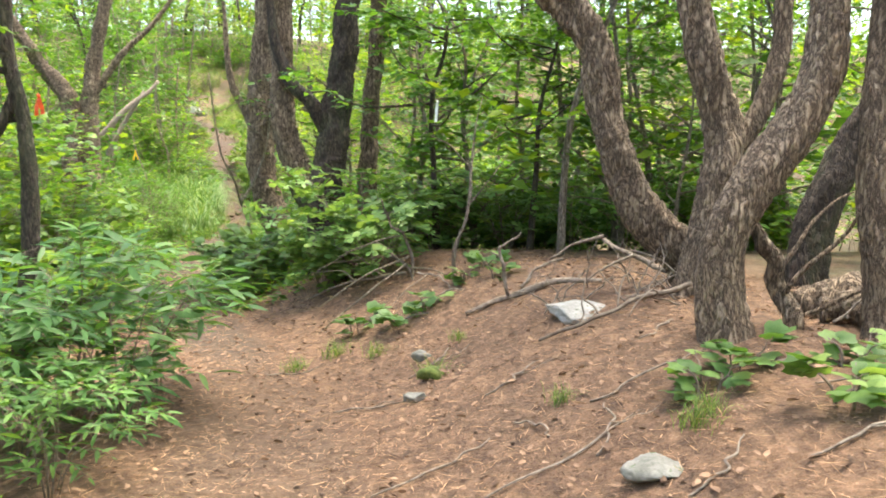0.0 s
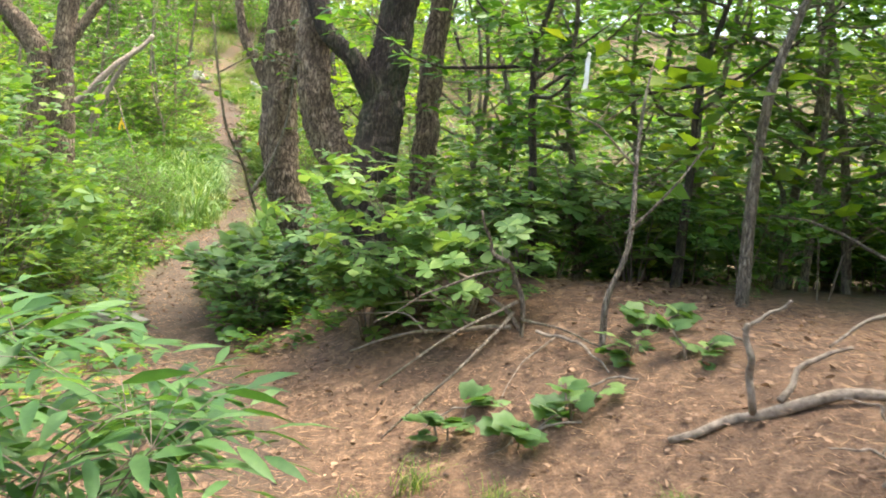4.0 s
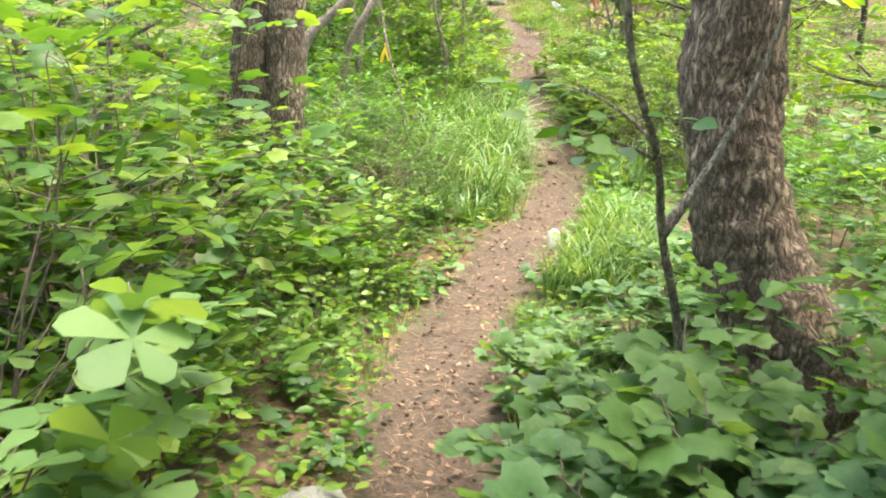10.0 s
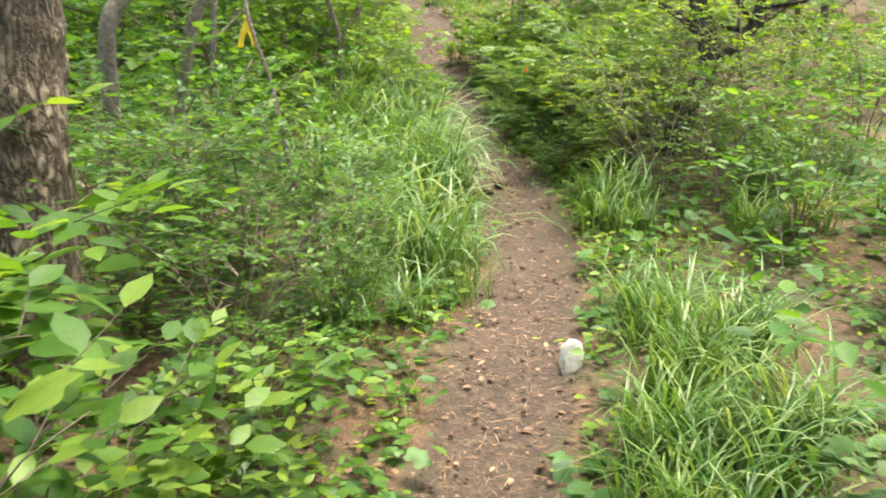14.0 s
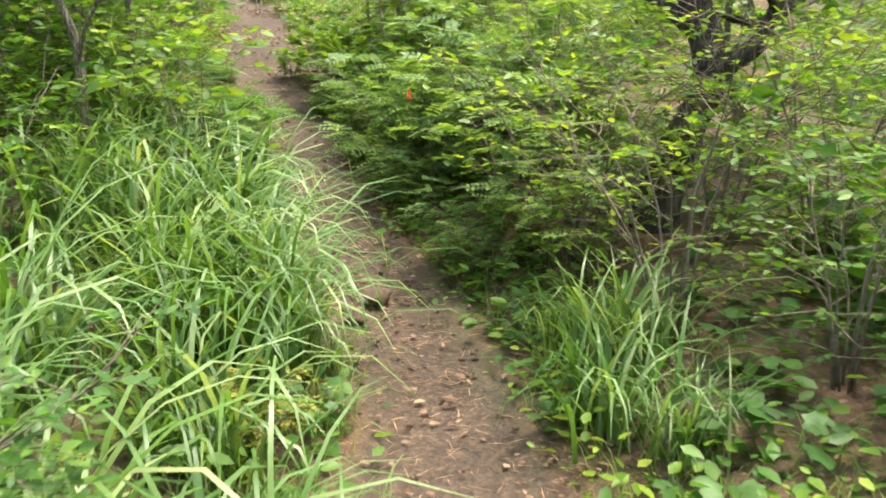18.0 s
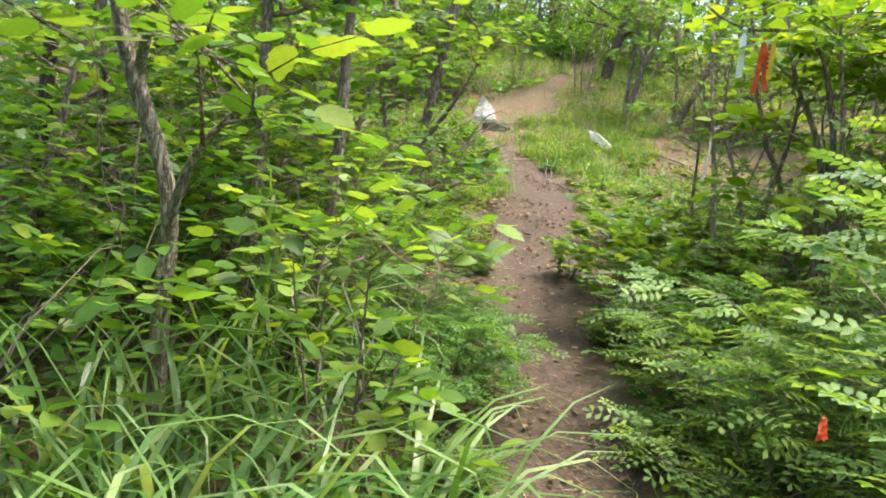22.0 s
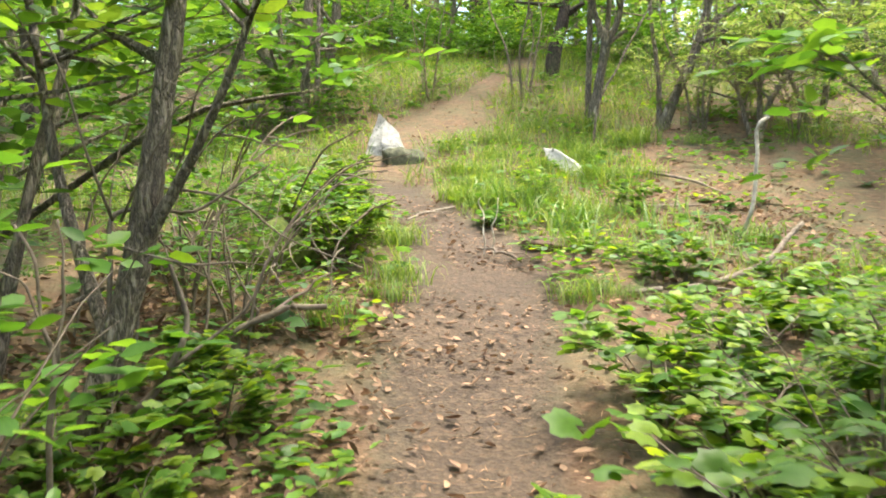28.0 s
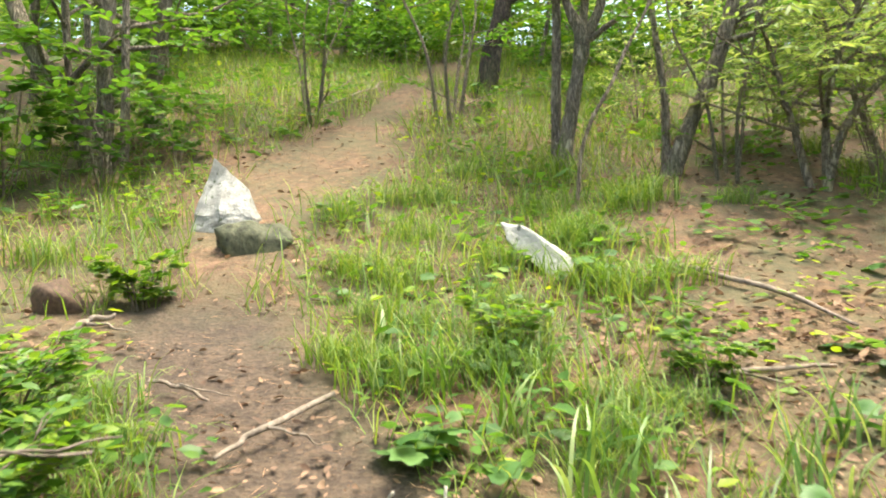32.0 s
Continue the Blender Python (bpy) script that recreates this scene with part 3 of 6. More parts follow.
# trio beside the trail
pine(-1.95, 10.47, [
    [(.32, -.05, 0, .21), (.1, -.03, .3, .19), (-.12, 0, .65, .172), (-.24, .03, 1.05, .165), (-.27, .05, 1.5, .16), (-.25, .08, 2.2, .15), (-.1, .1, 4.0, .11), (.3, .2, 8.0, .05)],
    [(-.16, -.10, 1.85, .04), (-.08, -.2, 1.95, .03), (-.02, -.25, 2.1, .02)],
    [(-.28, .05, 1.6, .055), (-.45, .05, 1.9, .05), (-.62, .05, 2.3, .042), (-.7, .1, 3.2, .02)],
], "thick pine with plated bark and a swept foot", seed=8)
pine(-1.35, 9.44, [
    [(.2, -.02, 0, .2), (.12, .0, .3, .175), (.03, .01, .58, .155), (-.09, .02, .81, .145), (-.19, .03, 1.01, .138), (-.31, .04, 1.24, .132), (-.38, .05, 1.48, .13), (-.4, .08, 1.8, .126), (-.42, .15, 2.5, .12), (-.4, .2, 4.2, .09), (-.6, .3, 7.6, .045)],
], "pine with a swept foot and grey plated bark", seed=9)
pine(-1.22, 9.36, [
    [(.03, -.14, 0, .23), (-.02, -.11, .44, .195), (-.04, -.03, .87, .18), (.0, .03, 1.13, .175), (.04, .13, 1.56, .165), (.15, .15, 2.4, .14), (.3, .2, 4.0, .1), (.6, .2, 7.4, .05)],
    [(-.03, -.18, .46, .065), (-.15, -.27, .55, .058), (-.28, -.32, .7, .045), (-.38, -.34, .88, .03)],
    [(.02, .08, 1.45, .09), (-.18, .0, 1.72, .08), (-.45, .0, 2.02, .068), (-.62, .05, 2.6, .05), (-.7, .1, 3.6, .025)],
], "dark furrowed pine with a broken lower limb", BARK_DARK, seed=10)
pine(-.84, 9.93, [
    [(0, 0, 0, .135), (-.03, 0, .98, .11), (0, .05, 1.28, .105), (-.01, .08, 1.57, .1), (.1, .15, 3.2, .085), (0, .2, 7, .04)],
], "reddish pine behind the trail-side trio", seed=11)
# double trunk on the other side
pine(-5.42, 12.95, [
    [(-.1, 0, 0, .19), (-.12, 0, .6, .16), (-.13, .02, 1.4, .155), (-.18, .05, 2.15, .135), (-.75, .1, 2.9, .09), (-1.3, .1, 4.2, .06), (-1.5, .2, 7.5, .03)],
    [(.14, .04, 0, .165), (.12, .04, .7, .145), (.12, .06, 1.5, .14), (.13, .08, 2.2, .125), (.3, .1, 3.2, .095), (.7, .2, 5.0, .07), (.9, .2, 7.6, .035)],
    [(.15, .08, 2.3, .06), (.6, .1, 2.8, .05), (1.1, .15, 3.3, .035), (1.6, .2, 4.0, .02)],
    [(-.22, -.05, 1.0, .04), (-.5, -.15, 1.1, .032), (-.85, -.25, 1.28, .026), (-1.3, -.3, 1.3, .018)],
], "pine with a fused double trunk and reddish plated bark", seed=12)


# ---- broadleaf growth ----
def grow(rs, height, spread, stems, twigs, up=0.45, start=0.14, thick=0.0065, bend=0.12):
    """Stems and twigs of a bush: lists of (x, y, z, radius) lines, and the twigs' own lines."""
    main, side = [], []
    for i in range(stems):
        a = 2 * math.pi * (i + rs.uniform(-.3, .3)) / stems
        out = np.array([math.cos(a), math.sin(a), 0])
        h, w = height * rs.uniform(.7, 1.0), spread * rs.uniform(.45, .95)
        b = out * rs.uniform(.01, .05)
        wig = rs.normal(0, bend, (4, 3)) * height * .4
        r = thick * rs.uniform(.7, 1.2)
        line = [(*(b - np.array([0, 0, .06])), r * 1.2)]
        for k, s in enumerate((.3, .6, .85, 1.0)):
            p = b + out * w * s ** 1.4 + np.array([0, 0, h * s ** .85]) + wig[k] * s
            line.append((*p, r * (1.05 - .8 * s)))
        main.append(line)
        c = smooth_line(line, 16)
        for j in range(twigs):
            s = rs.uniform(start, 1.0)
            p = c[min(int(s * 15), 15)]
            az = a + rs.normal(0, 1.3)
            ln = height * rs.uniform(.18, .42) * (1.25 - .4 * s)
            d = np.array([math.cos(az), math.sin(az), up * rs.uniform(-.2, 1.2)])
            e = p[:3] + d * ln
            m = (p[:3] + e) / 2 + np.array([0, 0, .12 * ln]) + rs.normal(0, .05 * ln, 3)
            side.append([(*p[:3], p[3] * .6 + .0008), (*m, p[3] * .4 + .0008), (*e, .0011)])
    return main, side


def leaves_on(rs, twigs, shape, size, per, flat=0.35, style="alternate", droop=0.0):
    """Leaf places along the twigs; style 'tip' sets whorls at the ends."""
    pos, ax, nr = [], [], []
    for l in twigs:
        c = smooth_line(np.array(l)[:, :3], 10)
        d = c[-1] - c[0]
        d = d / (np.linalg.norm(d) + 1e-9)
        side = np.cross(d, (0, 0, 1.0))
        side /= np.linalg.norm(side) + 1e-9
        for k in range(per):
            if style == "tip":
                p = c[9] if k == 0 else c[rs.randint(3, 9)]
                a = np.array([rs.normal(), rs.normal(), 0]) + 1e-3
                n = np.array([0, 0, 1.0]) + rs.normal(0, flat, 3) + d * .35
            else:
                p = c[min(int(2 + 8 * (k + .5) / per), 9)]
                a = side * (1 if k % 2 else -1) * .9 + d * rs.uniform(.3, 1.1) + rs.normal(0, .25, 3) - np.array([0, 0, droop])
                if k == per - 1:
                    a = d - np.array([0, 0, droop])
                n = np.array([0, 0, 1.0]) + rs.normal(0, flat, 3)
            pos.append(p)
            ax.append(a)
            nr.append(n)
    pos, ax, nr = np.array(pos), np.array(ax), np.array(nr)
    return place(shape, pos, ax, nr, size * rs.uniform(.65, 1.2, len(pos)))


KINDS = {
    # shape, leaf size, per twig, style, stems, twigs, flatness
    "azalea": (WHORL_FAR, .105, 2, "tip", 6, 11, .3),
    "slim": (SLIM, .145, 7, "alternate", 7, 12, .35),
    "ovate": (OVATE, .12, 6, "alternate", 6, 11, .3),
    "small": (OVATE_FAR, .047, 10, "alternate", 8, 16, .35),
    "pinnate": (PINNATE, .14, 5, "alternate", 6, 11, .3),
    "pinnate_thin": (PINNATE_FAR, .14, 5, "alternate", 7, 11, .3),
    "lobed": (LOBED, .095, 5, "alternate", 6, 10, .3),
    "toothed": (TOOTHED, .075, 8, "alternate", 6, 10, .3),
    "floor": (LOBED, .09, 3, "alternate", 3, 3, .25),
    "seedling": (LOBED, .07, 6, "alternate", 6, 9, .3),
}


def make_shrub(kind, mat, label, height, spread, seed, separate=False, stem_mat=None, name="shrub", category="shrub", dense=1.0):
    """A bush standing at the origin: its stems, and its foliage or single leaves."""
    shape, size, per, style, stems, twigs, flat = KINDS[kind]
    rs = np.random.RandomState(seed)
    main, side = grow(rs, height, spread, stems, int(twigs * dense))
    t = thing(name, label, category, kind + " growth")
    per_stem = len(side) // len(main)
    for i, l in enumerate(main):
        lines = [tube(l, 8, 5)] + [tube(s, 3, 3) for s in side[i * per_stem:(i + 1) * per_stem]]
        v, f = join(lines)
        put("stem", raw_mesh("stem", v, f, stem_mat or TWIG), t)
    if separate:
        one = raw_mesh("leaf", *(WHORL if kind == "azalea" else shape), mat)
        n = 0
        for l in side:
            c = smooth_line(np.array(l)[:, :3], 8)
            for k in range(per):
                if n >= 200:
                    break
                p = c[7] if k == 0 else c[rs.randint(3, 7)]
                nz = (Vector((0, 0, 1)) + Vector(rs.normal(0, flat, 3))).normalized()
                q = nz.to_track_quat("Z", "Y").to_matrix().to_4x4()
                s = size * rs.uniform(.7, 1.25)
                put("leaf", one, t, at=Matrix.Translation(p) @ q @ pose(0, 0, 0, 0, 0, rs.uniform(0, 360)) @ Matrix.Scale(s, 4))
                n += 1
    else:
        v, f = leaves_on(rs, side, shape, size, per, flat, style)
        put("foliage", raw_mesh("foliage", v, f, mat), t)
    return t


def set_at(t, x, y, scale=1.0, turn=0.0, tilt=0.0, sink=0.0):
    return pose(x, y, ground(x, y) - sink, tilt, 0, turn) @ Matrix.Scale(scale, 4)


def shrubs(key, kind, mat, label, height, spread, places, seed, separate=False, stem_mat=None, dense=1.0, name="shrub"):
    """Two or three builds of one kind, copied to the places (x, y, scale)."""
    rs = np.random.RandomState(seed)
    builds = []
    count = 1 if separate or len(places) < 3 else (2 if len(places) < 7 else 3)
    for i, (x, y, s) in enumerate(places):
        if i < count:
            b = make_shrub(kind, mat, label, height, spread, seed + i, separate, stem_mat, name, "shrub", dense)
            b.matrix_basis = set_at(b, x, y, s, rs.uniform(0, 360))
            b.scale = (s, s, s)
            builds.append((b, s))
        else:
            b, s0 = builds[i % count]
            m = pose(x, y, ground(x, y), rs.uniform(-6, 6), rs.uniform(-6, 6), rs.uniform(0, 360)) @ Matrix.Scale(s / s0, 4)
            copy_thing(b, m)


# -- first stretch: the clearing and the shrub bank --
shrubs("a", "slim", LEAF_BLUE, "bushy shrub with long narrow grey-green leaves beside the trail", 1.05, .62, [(-1.72, 4.45, 1.0), (-2.15, 4.75, 1.0), (-2.0, 4.0, .8), (-2.5, 4.2, 1.0), (-1.75, 5.15, .6), (-1.62, 3.45, .55)], 11, dense=1.15)
shrubs("b", "azalea", LEAF_AZALEA, "azalea shrub with whorls of rounded leaves beside the trail", 1.15, .75, [(-.85, 7.95, .9)], 21, True)
shrubs("b2", "azalea", LEAF_AZALEA, "azalea shrub with whorls of rounded leaves beside the trail", 1.0, .7, [(-1.12, 7.95, .8)], 23, True)
shrubs("b3", "azalea", LEAF_AZALEA, "low azalea with whorls of rounded leaves", .7, .5, [(-1.12, 7.85, .8)], 24, True)
shrubs("b4", "azalea", LEAF_AZALEA, "low azalea with whorls of rounded leaves", .8, .6, [(-.1, 8.5, 1.0), (.6, 8.3, .9), (-.55, 7.35, .8)], 25)
shrubs("c", "azalea", LEAF_SUN, "light green azalea beside the trail stones", .6, .42, [(-3.42, 8.12, .75)], 27, True)
shrubs("c1", "azalea", LEAF_AZALEA, "waist-high azalea with whorls of rounded leaves", 1.1, .6, [(-3.75, 8.6, 1.0)], 29, True)
shrubs("c2", "azalea", LEAF_FRESH, "pale green azalea at the trail's edge", .7, .5, [(-3.95, 8.95, .8), (-1.75, 2.7, .5), (-4.2, 7.7, 1.2)], 28)
shrubs("d", "floor", LEAF_AZALEA, "low sparse plant with lobed maple-like leaves on needle litter", .15, .13, [(.98, 3.15, 1.0), (1.16, 3.28, .9), (1.32, 2.72, 1.0), (1.5, 3.1, .9), (1.8, 2.7, 1.0), (-.35, 5.95, 1.1), (-.12, 6.0, 1.0), (-.62, 6.25, 1.1), (2.2, 3.3, 1.0), (2.0, 2.3, 1.0), (.4, 6.1, .9), (.3, 6.6, 1.0), (.15, 6.3, .8)], 31)
shrubs("d2", "lobed", LEAF_AZALEA, "knee-high plant with lobed leaves beside the pine foot", .6, .45, [(-2.15, 9.2, 1.0), (-2.05, 8.85, .7), (-2.4, 9.75, .9), (-2.55, 10.35, .8), (-2.1, 9.6, 1.1), (-2.75, 11.0, .6), (-2.85, 11.6, .5), (-2.5, 11.3, .7), (-2.2, 12.0, .8), (-2.45, 12.5, .6)], 33)
shrubs("d3", "lobed", LEAF_SUN, "tall leafy shrub with maple-like leaves", 1.75, .6, [(-4.15, 9.1, 1.0), (-4.6, 10.0, 1.05), (-4.5, 8.0, .95), (-5.0, 10.9, 1.1), (-5.3, 9.2, 1.15), (-4.9, 7.2, 1.0), (-5.9, 10.2, 1.2), (-4.4, 6.4, .75)], 37, dense=1.1)
# -- second stretch: broad leaves on one side, grass on the other --
shrubs("e", "ovate", LEAF_BLUE, "leafy shrub with broad oval leaves crowding the trail", 1.1, .65, [(-4.35, 9.75, 1.0)], 41, True)
shrubs("e2", "ovate", LEAF_SUN, "leafy shrub with broad oval leaves crowding the trail", 1.0, .65, [(-4.45, 10.5, .95), (-4.55, 11.3, .85), (-4.55, 12.05, .75), (-4.9, 9.3, 1.1), (-5.1, 10.2, 1.2), (-5.1, 11.1, 1.1), (-4.35, 11.7, .5), (-4.4, 12.7, .55), (-3.95, 9.6, .45), (-5.0, 12.1, 1.0), (-4.15, 8.5, .8), (-4.7, 8.2, 1.1), (-4.02, 10.2, .5), (-4.05, 10.75, .45), (-4.15, 11.3, .42), (-4.0, 9.95, .4), (-4.25, 12.2, .4)], 43, dense=1.0)
shrubs("e3", "small", LEAF_MID, "twiggy shrub with many small leaves", 1.0, .6, [(-4.75, 13.4, .85), (-4.6, 14.0, .7), (-5.05, 14.2, .95), (-5.3, 13.6, 1.0), (-4.5, 13.1, .55), (-5.6, 14.6, 1.1), (-4.9, 14.9, .8)], 47, dense=1.2)
shrubs("f", "small", LEAF_FRESH, "rounded shrub with sunlit yellow-green small leaves", 1.35, .8, [(-2.95, 16.95, 1.0), (-2.2, 17.3, 1.15), (-3.15, 17.6, .95), (-2.55, 17.7, 1.1), (-1.2, 18.2, 1.1)], 51, dense=.8)
shrubs("f2", "small", LEAF_MID, "thin shrub with small leaves and bare lower stems", 1.05, .4, [(-2.55, 16.3, .9), (-2.25, 15.45, .8)], 55, dense=.7)
# -- third stretch: feathery shrubs pressing in --
shrubs("g", "pinnate", LEAF_FEATHER, "spreading shrub with feathery compound leaves", 1.0, .7, [(-3.5, 18.25, 1.0), (-3.25, 18.9, 1.05), (-3.75, 19.15, .8), (-3.5, 19.8, .95), (-3.9, 20.4, .7), (-3.1, 20.4, 1.1), (-3.0, 19.5, 1.1), (-3.3, 17.75, .75), (-3.4, 21.3, .9), (-4.0, 18.75, .45), (-4.05, 19.4, .5), (-4.2, 20.0, .45), (-3.75, 17.9, .4)], 61)
shrubs("g4", "pinnate_thin", LEAF_FEATHER, "low feathery shrub leaning over the trail", .62, .5, [(-4.05, 19.05, .95), (-4.3, 19.9, .95), (-4.45, 20.5, .7)], 69)
shrubs("g5", "seedling", LEAF_SUN, "low bush of light green leaves at the trail edge", .6, .4, [(-4.75, 21.1, .9), (-4.95, 21.75, .9), (-4.6, 21.4, 1.0), (-4.35, 21.0, 1.0), (-4.8, 22.2, .8)], 74, dense=1.3)
shrubs("g1", "pinnate_thin", LEAF_FEATHER, "upright shrub with thin stems and feathery leaves", 1.15, .5, [(-3.95, 21.1, .75), (-4.2, 21.9, .6), (-3.6, 22.1, .8), (-4.45, 22.4, .45), (-3.2, 22.6, .9)], 63)
shrubs("g2", "pinnate_thin", LEAF_SUN, "shrub with cool green feathery leaves beside the grass", .95, .62, [(-6.1, 20.2, .8), (-6.7, 20.6, .9)], 65, dense=1.1)
shrubs("yellow", "small", LEAF_YELLOW, "small plant with yellowing leaves at the trail's edge", .7, .25, [(-4.42, 16.15, .5), (-2.15, 15.7, .4)], 66, dense=.5)
shrubs("g3", "pinnate_thin", LEAF_BLUE, "low feathery plant at the trail's edge", .5, .45, [(-5.6, 20.0, .7), (-5.35, 19.4, .7), (-4.55, 20.9, .6), (-5.35, 19.75, .8), (-5.65, 20.5, .6)], 67)
shrubs("h", "lobed", LEAF_SUN, "young oak with mid-green lobed leaves", 1.7, .7, [(-6.7, 20.0, 1.0), (-7.1, 20.7, 1.1), (-6.5, 19.1, .8)], 71, dense=1.3)
shrubs("k", "toothed", LEAF_SUN, "shrub with bright toothed leaves leaning over the trail", 1.2, .3, [(-5.25, 18.4, 1.0), (-5.95, 19.2, .9)], 72, dense=.9)
shrubs("k2", "pinnate_thin", LEAF_BLUE, "cool green feathery shrub beside the trail", .9, .42, [(-3.95, 19.2, .7), (-4.2, 20.2, .7), (-5.75, 20.0, .6)], 73)
shrubs("q", "pinnate_thin", LEAF_FEATHER, "knee-low feathery sprig overhanging the trail", .3, .26, [(-5.1, 19.1, .55), (-4.42, 19.65, .6), (-5.6, 20.5, .5), (-4.85, 20.95, .55), (-5.95, 21.7, .5)], 79)
# -- last stretch --
shrubs("m", "small", LEAF_SUN, "thin-stemmed leafy shrub at the mouth of the clearing", .95, .42, [(-4.7, 22.3, .8), (-4.5, 22.95, .8), (-4.2, 22.5, .9)], 75, dense=.8)
shrubs("n", "small", LEAF_SUN, "soft low plant with small green leaves beside the trail", .42, .3, [(-7.3, 25.1, 1.0), (-7.0, 24.65, .9), (-7.5, 25.5, .9)], 76, dense=1.1)
shrubs("o", "small", LEAF_SILVER_HAZE, "grey-green bushy growth at the clearing's edge", 1.35, .75, [(-4.2, 29.3, .9), (-3.4, 28.3, .9), (-4.6, 30.5, 1.0), (-5.6, 30.8, .8), (-3.1, 29.4, 1.0)], 77, dense=.7)
shrubs("p", "toothed", LEAF_MID, "leafy bush round the grey trunks", .8, .5, [(-9.05, 28.5, .9), (-9.55, 28.2, 1.0), (-9.7, 27.4, 1.0), (-8.85, 29.1, .7), (-9.6, 29.3, .9)], 78)
shrubs("i", "seedling", LEAF_SUN, "leafy green seedlings over brown leaf litter", .42, .35, [(-5.25, 23.2, .9), (-5.0, 23.8, .8), (-5.0, 22.8, 1.0), (-4.5, 23.5, 1.1), (-6.6, 22.7, .6), (-6.85, 23.0, .6), (-4.7, 24.3, .7), (-7.4, 25.0, .9), (-7.1, 24.8, .7), (-7.55, 25.35, .6), (-4.3, 22.9, 1.1), (-6.45, 22.0, .6), (-6.7, 22.2, .8), (-5.35, 22.1, .6), (-4.7, 22.2, .8), (-4.0, 24.0, 1.0), (-5.2, 24.9, .5), (-7.9, 26.9, .6), (-5.6, 26.6, .5), (-6.3, 26.7, .5)], 81, dense=1.3)
shrubs("j", "small", LEAF_MID, "sparse twiggy shrub with bare branches", .8, .55, [(-7.0, 23.5, 1.0), (-7.5, 23.9, 1.1), (-7.75, 24.6, .8)], 83, stem_mat=TWIG, dense=.6)


# ---- grass ----
def blades(rs, count, length, spread, width, arch):
    """Arching blades from one root: verts and quads."""
    vs, fs, o = [], [], 0
    seg = 6
    for i in range(count):
        a = rs.uniform(0, 2 * math.pi)
        ln = length * rs.uniform(.5, 1.1)
        b = np.array([math.cos(a), math.sin(a), 0])
        root = rs.normal(0, spread * .18, 2)
        lean, curl = rs.uniform(.1, .45), arch * rs.uniform(.5, 1.4)
        p, ang = np.array([root[0], root[1], -.02]), math.pi / 2 - lean
        w = width * rs.uniform(.7, 1.2)
        sd = np.array([-b[1], b[0], 0])
        for k in range(seg + 1):
            s = k / seg
            h = w * (1 - s ** 2.2) * .5 + .0004
            vs += [p - sd * h, p + sd * h + np.array([0, 0, h * .4])]
            if k < seg:
                fs += [(o + 2*k, o + 2*k + 1, o + 2*k + 3, o + 2*k + 2)]
            p = p + (b * math.cos(ang) + np.array([0, 0, math.sin(ang)])) * ln / seg
            ang -= curl / seg * (.4 + 1.8 * s)
        o += 2 * (seg + 1)
    return np.array(vs), np.array(fs)


def tussocks(label, count, length, spread, width, arch, mat, places, seed, group):
    rs = np.random.RandomState(seed)
    builds = []
    for i in range(min(3, len(places))):
        v, f = blades(rs, count, length, spread, width, arch)
        builds.append(raw_mesh("tussock", v, f, mat))
    for i, (x, y, s) in enumerate(places):
        m = pose(x, y, ground(x, y), 0, 0, rs.uniform(0, 360)) @ Matrix.Scale(s, 4)
        tagged(put("grass_tussock", builds[i % len(builds)], at=m), label, "grass", group)


rg = np.random.RandomState(90)


def strip(y0, y1, u0, u1, n, s0, s1):
    out = []
    for i in range(n):
        y = rg.uniform(y0, y1)
        out.append((knots(PATH_X, y) + rg.uniform(u0, u1), y, rg.uniform(s0, s1)))
    return out


tussocks("tall tussock of arching green grass beside the trail", 46, 1.05, .5, .019, 2.9, GRASS, strip(15.0, 18.4, -1.5, -.52, 28, .75, 1.1) + strip(18.4, 19.4, -1.4, -.6, 5, .8, 1.1) + [(-4.95, 17.7, 1.1), (-5.2, 17.55, 1.15), (-5.1, 17.95, 1.1), (-5.45, 17.8, 1.1), (-4.85, 17.95, 1.0), (-5.6, 17.45, 1.1), (-4.78, 17.55, .9)] + strip(13.6, 15.2, -1.1, -.55, 6, .5, .8), 91, "tall grass")
tussocks("broad green grass tussock leaning over the trail", 80, .68, .5, .015, 2.2, GRASS, strip(12.6, 14.8, .42, 1.2, 16, .7, 1.0) + [(-3.3, 16.35, 1.05), (-3.2, 16.75, 1.1), (-3.35, 16.95, .8), (-3.1, 16.1, .7)] + strip(14.8, 18.0, 1.8, 4.2, 18, .8, 1.2) + strip(10.6, 12.4, .4, .8, 5, .45, .6) + [(-2.45, 15.8, .7), (-2.05, 15.9, .8)], 93, "broad grass")
tussocks("soft tuft of fine grass", 90, .32, .4, .005, 1.8, SEDGE, strip(10.8, 13.4, .34, .55, 8, .6, .9) + strip(14.2, 18.0, -.6, -.36, 10, .8, 1.2) + [(.88, 2.93, .5), (-.04, 4.76, .55), (-.45, 5.6, .5), (-.75, 5.9, .6), (-1.0, 5.75, .5), (.5, 3.6, .4), (.1, 5.2, .35), (.95, 3.0, .4)], 95, "fine grass tufts")
tussocks("soft green grass tuft in the clearing", 120, .30, .5, .0055, 2.3, SEDGE, strip(25.6, 29.0, .5, 2.4, 30, .6, 1.1) + strip(23.6, 26.0, -.75, -.4, 9, .7, 1.0) + strip(25.0, 28.0, -2.0, -.8, 12, .7, 1.1) + strip(28, 33, 1.0, 4.0, 20, .7, 1.1) + strip(24.0, 25.6, .5, 1.0, 7, .5, .8), 97, "clearing grass")
